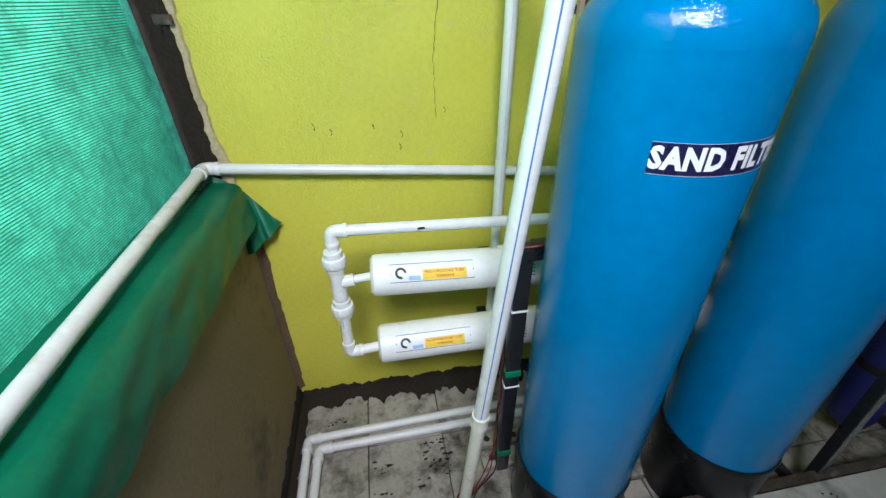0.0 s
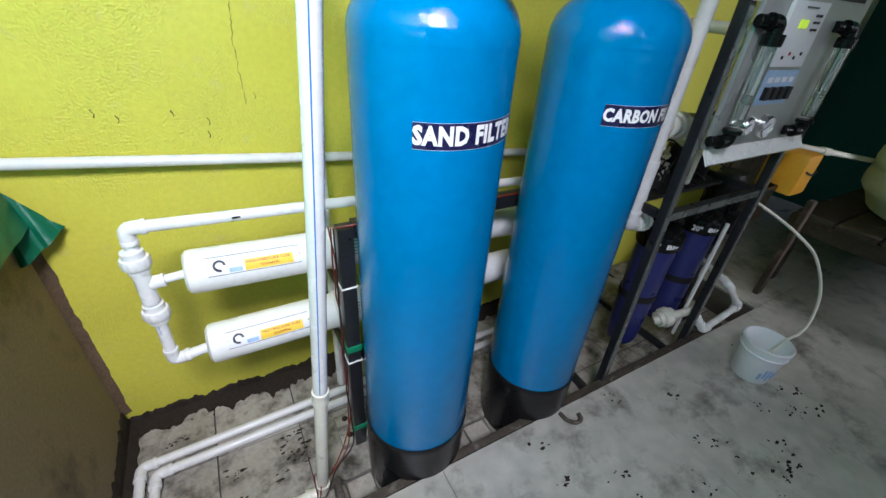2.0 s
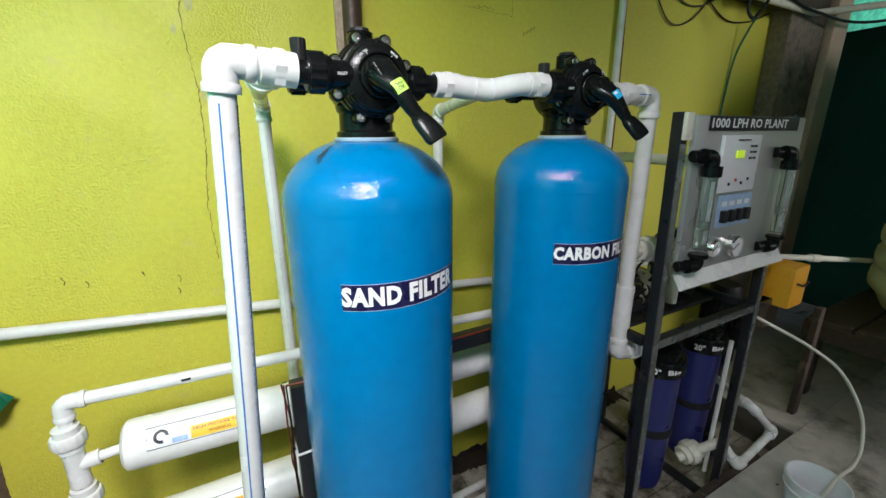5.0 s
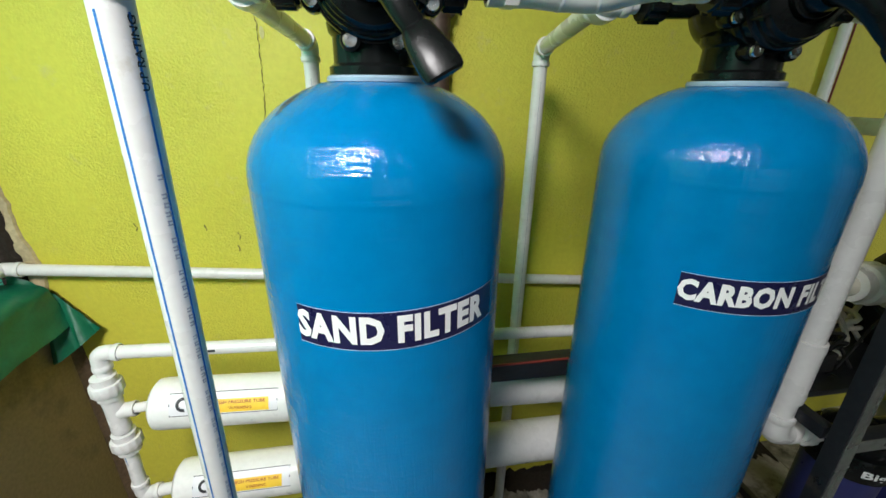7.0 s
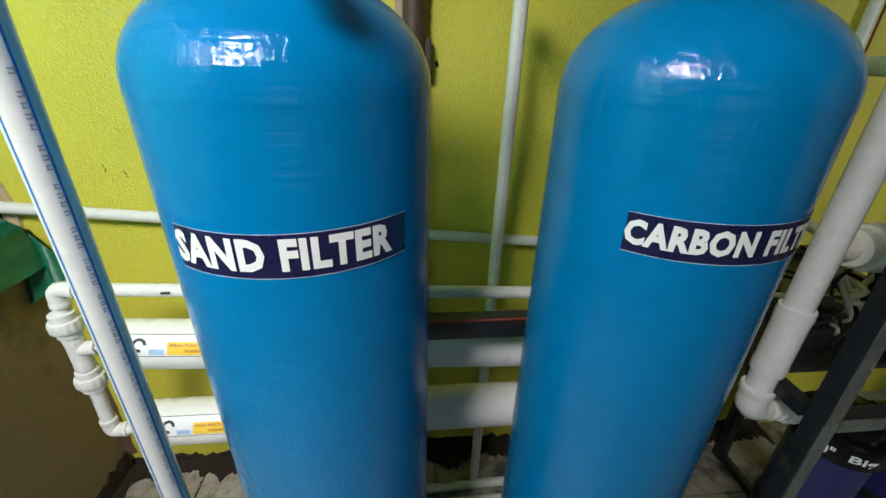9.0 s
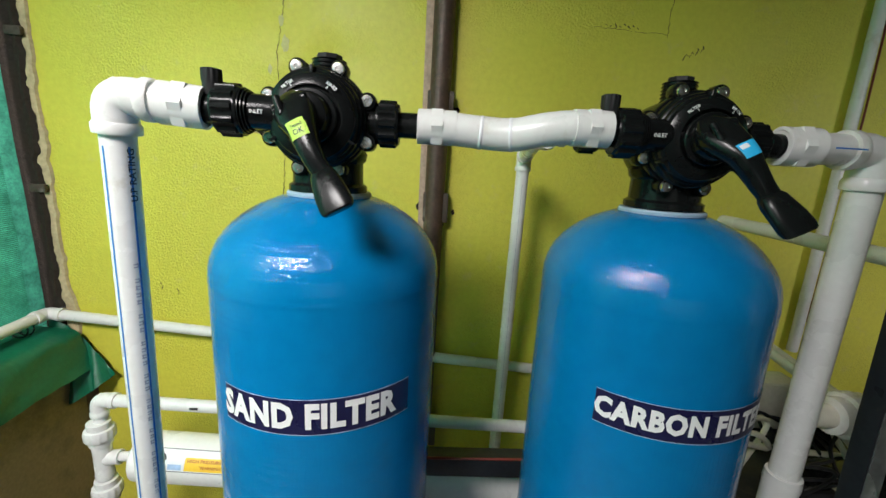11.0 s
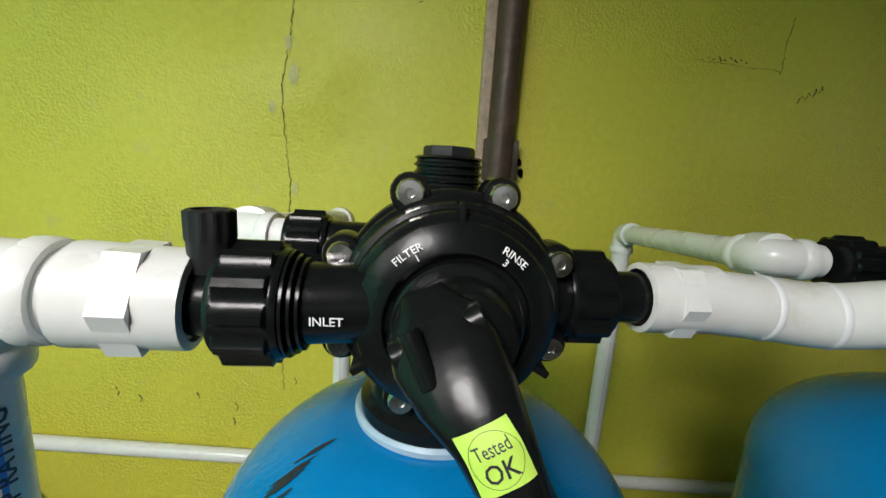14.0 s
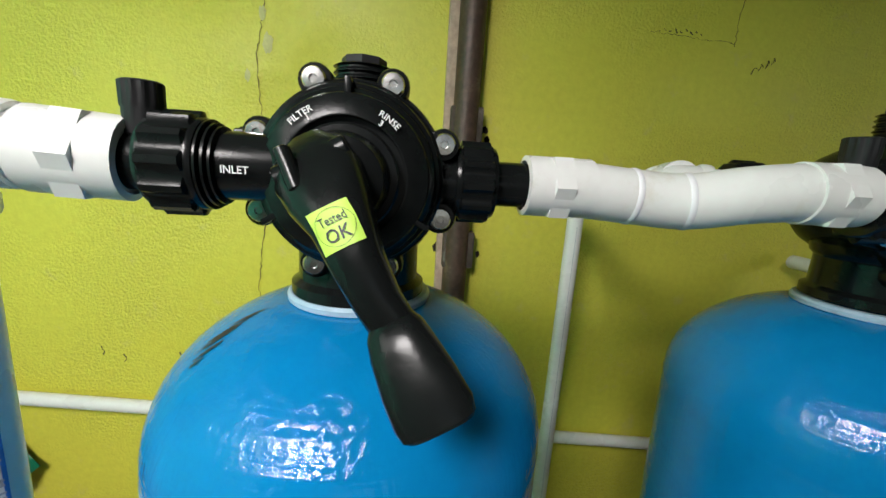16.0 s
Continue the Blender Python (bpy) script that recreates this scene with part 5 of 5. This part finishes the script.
sk("end_rail", X1 + 0.001, X1 + 0.10, Y0 + 0.004, Y0 + 0.032, 0.782, 0.81)
sk("front_foot", X0 + 0.035, X1 - 0.035, Y0 + 0.004, Y0 + 0.040, RECESS, RECESS + 0.035)
sk("panel_flange", X0 + 0.001, X0 + 0.030, Y0 - 0.012, Y0 - 0.0005, 1.40, 1.468, PVC_OLD)

panel = sk("control_panel", X0 + 0.034, X1 - 0.004, Y0 - 0.018, Y0 - 0.003, 1.03, 1.462, PANEL_P, 0.003, "pale grey control panel")
sk("panel_title", X0 + 0.085, X1 - 0.055, Y0 - 0.0215, Y0 - 0.0185, 1.423, 1.461, BLACK_M, 0.0005, "dark title strip with white capitals", panel)
P = lambda x, z, dy=0.0: Vector((x - o.x, Y0 - 0.019 - dy - o.y, z - o.z))
text_on("1000 LPH RO PLANT", 0.024, 0.40, lambda x, y: P(1.575 + x, 1.430 + y, 0.004), WHITE_INK, panel, 0.03)
lip = bmesh.new()
g = [[lip.verts.new(p) for p in ((x - o.x, Y0 - 0.018 - o.y, 1.032 - o.z), (x - o.x, Y0 - 0.040 - o.y, 0.992 - o.z), (x - o.x, Y0 - 0.035 - o.y, 0.985 - o.z), (x - o.x, Y0 - 0.010 - o.y, 1.026 - o.z))] for x in (X0 + 0.036, X1 - 0.006)]
for k in range(4):
    lip.faces.new((g[0][k], g[0][(k + 1) % 4], g[1][(k + 1) % 4], g[1][k]))
lip.faces.new(g[0]); lip.faces.new(g[1][::-1])
# steel lip in plain white, which paints in the light it reflects
part("panel_lip", lip, PVC, panel, "sloping steel lip, its bright reflection put into white", smooth=False)
sk("controller", 1.635, 1.825, Y0 - 0.030, Y0 - 0.0185, 1.255, 1.412, LABEL_W, 0.003, "white controller with a lit display", panel)


def on_panel(name, x0, x1, z0, z1, material, parent, dy0=0.012, dy1=0.015):
    return part(name, box(x0 - o.x, x1 - o.x, Y0 - 0.0185 - dy1 - o.y, Y0 - 0.0185 - dy0 - o.y, z0 - o.z, z1 - o.z), material, parent, smooth=False)


bpy.context.view_layer.update()
on_panel("display", 1.698, 1.738, 1.350, 1.370, LCD, panel)
for x in (1.768, 1.788):
    for z in (1.345, 1.362, 1.378):
        on_panel("key", x, x + 0.011, z, z + 0.006, BLACK_M, panel)
on_panel("print_line", 1.70, 1.76, 1.397, 1.400, BLACK_INK, panel)
for k in range(4):
    on_panel("indicator", 1.680 + k * 0.032, 1.686 + k * 0.032, 1.275 + 0.01 * (k % 2), 1.283 + 0.01 * (k % 2), RED_INK if k == 1 else BLACK_M, panel)
on_panel("print_field", 1.67, 1.85, 1.150, 1.245, PALE_PRINT, panel, 0.0, 0.0012)
for k in range(4):
    on_panel("switch", 1.690 + k * 0.040, 1.712 + k * 0.040, 1.165, 1.200, BLACK_M, panel, 0.0012, 0.014)
    on_panel("print_line", 1.690 + k * 0.040, 1.716 + k * 0.040, 1.212, 1.226, LABEL_W, panel, 0.0012, 0.002)
for x, z, rad in ((1.775, 1.085, 0.034), (1.66, 1.095, 0.026)):
    c = P(x, z, 0.0)
    part("gauge_case", lathe([(0, 0), (rad, 0), (rad, 0.02), (rad * 0.88, 0.024), (rad * 0.86, 0.018), (0, 0.018)], axis_m(c, c + Vector((0, -1, 0))), 32), STEEL, panel, "round steel pressure gauge")
    part("gauge_face", lathe([(0, 0), (rad * 0.85, 0.0), (rad * 0.85, 0.001), (0, 0.001)], axis_m(c + Vector((0, -0.0182, 0)), c + Vector((0, -1, 0))), 28), LABEL_W, panel)
    part("gauge_needle", rod(c + Vector((-rad * 0.5, -0.0205, -rad * 0.2)), c + Vector((rad * 0.3, -0.0205, rad * 0.25)), 0.0015, 6), BLACK_INK, panel)
# flow meters: clear tubes between black elbows
for x in (1.560, 1.985):
    zt, zb = 1.315, 1.105
    part("flow_tube", lathe([(0.010, 0), (0.017, 0.002), (0.018, zt - zb), (0.010, zt - zb + 0.002)], axis_m(P(x, zb, 0.028), P(x, zt, 0.028)), 20), CLEAR_GREY, panel, "clear flow meter tube")
    part("flow_scale", rod(P(x + 0.009, zb + 0.02, 0.028), P(x + 0.009, zt - 0.02, 0.028), 0.0022, 8), LABEL_W, panel)
    part("float", rod(P(x, zb + 0.06, 0.028), P(x, zb + 0.085, 0.028), 0.009, 12), STEEL, panel)
    for z, s in ((zt, 1), (zb, -1)):
        part("collar", rod(P(x, z - 0.008, 0.028), P(x, z + 0.020 * s, 0.028), 0.025, 20), BLACK, panel)
        elbow(P(x, z + 0.045 * s, 0.026), (0, 0, -s), (-1, 0.25, 0), 0.0155, 0.032, BLACK, panel, "flow_elbow")
        part("stub", rod(P(x, z + 0.045 * s, 0.026), P(x - 0.055, z + 0.045 * s, 0.004), 0.0155, 16), BLACK, panel)

# the welded frame leans a little towards the tanks, and the panel's fittings sit off its middle
for ob in skid.children_recursive:
    if ob.type == "MESH":
        off = 0.036 if ob.parent == panel and ob.name.split(".")[0] not in ("panel_title", "panel_lip") else 0.0
        for v in ob.data.vertices:
            v.co.x -= 0.031 * (v.co.z + o.z - RECESS) + off

# machinery on and under the skid's shelf
def blue_filter(x, y, z1):
    t = thing("cartridge_filter", "dark blue cartridge filter housing with a black head", "filter housing", (x, y, z1 - 0.66), "cartridge filters")
    R = 0.080
    part("bowl", lathe([(0, 0.0), (R * 0.62, 0.0), (R * 0.80, 0.012), (R * 0.90, 0.05), (R * 0.97, 0.34), (R, 0.55), (R, 0.56), (0, 0.56)], None, 40), FILTER_BLUE, t)
    part("clamp_band", lathe([(R * 0.93, 0.27), (R * 1.02, 0.272), (R * 1.02, 0.302), (R * 0.94, 0.304)], None, 40), BLACK_M, t)
    part("lock_ring", lathe([(R, 0.545), (R * 1.12, 0.548), (R * 1.16, 0.56), (R * 1.16, 0.60), (R * 1.1, 0.612), (0, 0.612)], None, 24), BLACK, t)
    part("head", lathe([(0, 0.612), (R * 0.9, 0.612), (R * 0.86, 0.64), (R * 0.5, 0.66), (0, 0.66)], None, 24), BLACK, t)
    for s in (-1, 1):
        part("port", rod((s * R * 0.7, 0, 0.633), (s * R * 1.25, 0, 0.633), 0.024, 18), BLACK, t)
    pl = lambda a0: (lambda u, v: Vector((R * 1.165 * math.sin(radians(a0) + u / R / 1.16), -R * 1.165 * math.cos(radians(a0) + u / R / 1.16), 0.563 + v)))
    text_on('20"', 0.027, 0.040, pl(-78), WHITE_INK, t, 0.03)
    text_on("Big", 0.027, 0.050, pl(-38), WHITE_INK, t, 0.03)
    return t


blue_filter(1.76, 0.75, 0.645)
blue_filter(2.08, 0.77, 0.645)
pump = thing("booster_pump", "black upright pump with a ribbed motor", "pump", (2.36, 0.85, RECESS))
part("base", box(-0.10, 0.10, -0.10, 0.10, 0, 0.03, 0.006), DARK_STEEL, pump)
part("stage_casing", lathe([(0, 0.03), (0.075, 0.03), (0.075, 0.10), (0.062, 0.11), (0.062, 0.46), (0.078, 0.47), (0.078, 0.50), (0, 0.50)], None, 32), BLACK_M, pump)
mb = lathe([(0, 0.50), (0.07, 0.50), (0.072, 0.86), (0.06, 0.90), (0, 0.90)], None, 32)
part("motor", mb, BLACK_M, pump)
for k in range(18):
    fin = box(0.066, 0.084, -0.002, 0.002, 0.52, 0.84)
    bmesh.ops.transform(fin, matrix=Matrix.Rotation(2 * math.pi * k / 18, 4, "Z"), verts=fin.verts)
    part("fin", fin, BLACK_M, pump, smooth=False)
part("terminal_box", box(-0.05, 0.05, -0.125, -0.07, 0.62, 0.72, 0.006), BLACK_M, pump)

motor = thing("pressure_tank", "black cylinder standing on the skid shelf", "pressure tank", (1.93, 0.86, 0.795))
part("body", lathe([(0, 0), (0.085, 0.0), (0.09, 0.01), (0.09, 0.20), (0.075, 0.225), (0, 0.23)], None, 36), BLACK_M, motor)
part("cap", lathe([(0, 0.23), (0.035, 0.23), (0.03, 0.255), (0, 0.258)], None, 20), BLACK, motor)

vb = thing("solenoid_valve", "dark solenoid valve with a pale green body on the shelf", "valve", (1.60, 0.80, 0.795))
part("body", box(-0.035, 0.035, -0.03, 0.03, 0.0, 0.05, 0.006), BLACK_M, vb)
part("coil", box(-0.022, 0.022, -0.022, 0.022, 0.05, 0.10, 0.005), BLACK, vb)
part("port", rod((-0.07, 0, 0.025), (0.07, 0, 0.025), 0.014, 16), PVC_OLD, vb)
v2 = copy_thing(vb, pose(1.74, 0.93, 0.795, 0, 0, 40))
v2["label"] = "dark solenoid valve turned aslant on the shelf"
jb = thing("junction_box", "pale plastic junction box at the back of the shelf", "junction box", (1.72, 1.08, 0.795))
part("body", box(-0.07, 0.07, -0.035, 0.035, 0.0, 0.14, 0.006), PVC_OLD, jb)
part("lid", box(-0.062, 0.062, -0.041, -0.0352, 0.008, 0.132, 0.002), PVC_OLD, jb)
rc = random.Random(12)
for k in range(11):
    x, y = rc.uniform(1.48, 1.95), rc.uniform(0.70, 0.98)
    pts = [(x, y, 0.803)]
    for j in range(4):
        pts.append((x + rc.uniform(-0.12, 0.12), y + rc.uniform(-0.07, 0.07), rc.uniform(0.82, 0.965)))
    pts.append((x + rc.uniform(-0.12, 0.12), y + rc.uniform(-0.05, 0.1), 0.803))
    tagged(part("hose" if k % 3 == 0 else "cable", sweep(curve_pts(pts, 6), 0.0065 if k % 3 == 0 else 0.0038, 8), PVC_OLD if k % 3 == 0 else BLACK_M), "thin white tube looping over the shelf" if k % 3 == 0 else "black cable looping over the skid shelf", "tube" if k % 3 == 0 else "cable", "tangle on the shelf")

# white pipework at the foot of the pump
fp = thing("pump_pipework", "white plastic pipe loop at the foot of the pump", "pipe", (2.09, 0.62, 0.14))
loop = [Vector(p) - Vector((2.09, 0.62, 0.14)) for p in ((2.09, 0.62, 0.14), (2.12, 0.56, 0.045), (2.48, 0.585, 0.055), (2.25, 0.60, 0.26), (2.33, 0.80, 0.27))]
for a, b in zip(loop, loop[1:]):
    part("pipe", rod(a, b, 0.0165), PVC, fp)
for a, b, c in zip(loop, loop[1:], loop[2:]):
    elbow(b, a - b, c - b, 0.018, 0.042, PVC, fp)
union_nut((-0.14, 0.08, -0.08), (-0.06, 0.06, -0.06), 0.030, PVC_OLD, fp)
part("pipe", rod((-0.16, 0.085, -0.085), (0.0, 0.0, 0.0), 0.020), PVC_OLD, fp)
dp = thing("drop_pipe", "white plastic pipe dropping beside the blue filter", "pipe", (2.07, 0.655, RECESS + 0.02))
part("pipe", rod((0, 0, 0.1), (0.02, 0.01, 0.74), 0.009), PVC, dp)

# yellow dosing pump
dz = thing("dosing_pump", "yellow dosing pump hung on the skid end", "dosing pump", (2.19, 0.60, 0.78))
part("case", box(-0.055, 0.06, -0.07, 0.07, 0, 0.163, 0.012), YELLOW_P, dz)
part("front_plate", box(0.0605, 0.066, -0.055, 0.055, 0.06, 0.155, 0.004), LABEL_W, dz)
part("dial", rod((0.066, 0.0, 0.11), (0.082, 0.0, 0.11), 0.018, 16), BLACK_M, dz)
part("pump_head", rod((0.066, 0.0, 0.04), (0.11, 0.0, 0.04), 0.030, 18), BLACK, dz)
part("lead", sweep(curve_pts([(-0.03, -0.072, 0.10), (0.02, -0.076, 0.085), (0.066, -0.07, 0.09), (0.10, -0.03, 0.02)], 6), 0.004, 8), BLACK_M, dz)
part("bracket", box(-0.16, -0.0555, -0.02, 0.02, 0.005, 0.03, 0.003), DARK_STEEL, dz)

# hose, bucket
bk = thing("bucket", "white plastic bucket with a faded blue print", "bucket", (2.112, 0.315, 0.0))
part("pail", lathe([(0, 0.0), (0.070, 0.0), (0.074, 0.005), (0.088, 0.178), (0.094, 0.181), (0.095, 0.197), (0.089, 0.200), (0.085, 0.193), (0.071, 0.012), (0, 0.010)], None, 48), LABEL_W, bk)
part("rim_ring", lathe([(0.085, 0.148), (0.092, 0.149), (0.092, 0.155), (0.086, 0.156)], None, 48), LABEL_W, bk)
pl = lambda u, v: Vector(((0.0785 + v * 0.082) * math.sin(-0.95 + u / 0.09), -(0.0785 + v * 0.082) * math.cos(-0.95 + u / 0.09), 0.035 + v))
for k in range(5):
    patch(lambda x, y, k=k: pl(x + 0.018 * k, y + 0.012 * (k % 2)), 0.014, 0.04 + 0.012 * (k % 3), PALE_PRINT, bk, "faded_print", 2, 2)
tagged(part("hose", sweep(curve_pts([(2.09, 0.64, 0.74), (2.19, 0.56, 0.676), (2.34, 0.50, 0.586), (2.46, 0.42, 0.476), (2.54, 0.35, 0.306), (2.50, 0.31, 0.184), (2.36, 0.29, 0.165), (2.20, 0.285, 0.195), (2.13, 0.30, 0.10)], 10), 0.0066, 10), PVC_OLD), "white hose arching from the skid into the bucket", "hose")

# wooden bench and water tank at the end of the room
bench = thing("bench", "dark wooden bench under the white water tank", "bench", (3.55, 0.35, 0))
for k in range(6):
    part("slat", box(-0.55, 0.75, -0.75 + k * 0.19, -0.575 + k * 0.19, 0.44, 0.475, 0.004), WOOD_DARK, bench)
part("apron", box(-0.52, 0.72, 0.37, 0.40, 0.35, 0.438, 0.004), WOOD_DARK, bench)
part("apron", box(-0.52, -0.49, -0.73, 0.369, 0.35, 0.438, 0.004), WOOD_DARK, bench)
for x in (-0.50, 0.66):
    for y in (-0.70, 0.32):
        part("leg", box(x, x + 0.06, y, y + 0.048, 0, 0.438, 0.005), WOOD_DARK, bench)
tank = thing("water_tank", "milky white ribbed plastic water tank on the bench", "water tank", (3.62, 0.145, 0.4755))
prof = [(0, 0), (0.40, 0.0), (0.47, 0.03), (0.50, 0.09)]
for k in range(9):
    z = 0.12 + k * 0.122
    r0 = 0.545 - 0.002 * k
    prof += [(r0 - 0.018, z), (r0 - 0.004, z + 0.018), (r0, z + 0.050), (r0 - 0.003, z + 0.090), (r0 - 0.018, z + 0.116)]
prof += [(0.47, 1.29), (0.34, 1.38), (0.17, 1.42), (0, 1.42)]
part("shell", lathe(prof, None, 72), RIB_TANK, tank)
part("lid", lathe([(0, 1.415), (0.20, 1.415), (0.205, 1.45), (0.19, 1.465), (0, 1.47)], None, 36), BLACK_M, tank)
tp = thing("tank_pipe", "thin white pipe from the skid to the water tank", "pipe", (2.05, 0.63, 0.98), "pipes")
tank_end = Vector((1.41, 0.03, -0.25))
part("pipe", rod((0, 0, 0), tank_end * 0.40, 0.012), PVC_OLD, tp)
collar(tank_end * 0.36, tank_end * 0.44, 0.014, PVC_OLD, tp)
part("pipe", rod(tank_end * 0.40, tank_end, 0.013), PVC_OLD, tp)
tagged(part("board", box(2.79, 2.84, 0.62, 0.65, 0.0, 0.60, 0.004), WOOD_DARK), "dark wooden board standing behind the skid", "board")

# ---- small things on the floor ----
tagged(part("edge_bar", box(0.24, 2.34, EDGE + 0.001, EDGE + 0.032, RECESS, -0.004, 0.003), RUST), "rusty steel bar along the edge of the sunken floor", "edging", kind="structure")
for k, (y0, y1) in enumerate(((0.86, 0.93), (0.945, 1.0))):
    sl = thing("drain_bar", "dirty concrete bar with round holes beside the vessel", "drain bar", (0.40, y0, RECESS + 0.002), "drain bars")
    part("bar", box(-0.02, 0.16, 0, y1 - y0, 0, 0.03, 0.004), TILE, sl)
    for j in range(3):
        # flat black discs for the holes, the shade of their depth put into colour
        part("hole", lathe([(0, 0), (0.012, 0), (0.012, 0.0012), (0, 0.0012)], Matrix.Translation((0.02 + j * 0.055, (y1 - y0) / 2, 0.0302)), 14), TAR, sl)
tagged(part("hook", sweep(curve_pts([(1.155, 0.535, 0.012), (1.16, 0.50, 0.010), (1.185, 0.475, 0.010), (1.215, 0.478, 0.010), (1.222, 0.50, 0.011)], 6), 0.0085, 10), RUST), "rusty bent iron hook lying on the floor", "hook")
rs = random.Random(9)
bm = bmesh.new()
spots = [(rs.gauss(1.6, 0.5), rs.gauss(0.05, 0.25)) for k in range(44)] + [(rs.uniform(-0.25, 0.35), rs.uniform(0.75, 1.3)) for k in range(16)]
for k in range(320):
    cx_, cy_ = rs.choice(spots)
    x, y = cx_ + rs.gauss(0, 0.022), cy_ + rs.gauss(0, 0.016)
    if EDGE - 0.02 < y < EDGE + 0.05 or (y > EDGE and x > 0.4) or x < -0.3 or y > 1.3:
        continue
    z = 0.0006 if y < EDGE else RECESS + 0.0036
    s, a0, st = rs.uniform(0.0015, 0.0075), rs.uniform(0, 6), rs.uniform(0.8, 2.6)
    bm.faces.new([bm.verts.new((x + s * rs.uniform(0.35, 1.2) * math.cos(a0 + i * 0.7) * st, y + s * rs.uniform(0.35, 1.2) * math.sin(a0 + i * 0.7), z)) for i in range(9)])
tagged(part("floor_dirt", bm, TAR, smooth=False), "dark specks of dirt scattered on the floor", "dirt", kind="stuff")
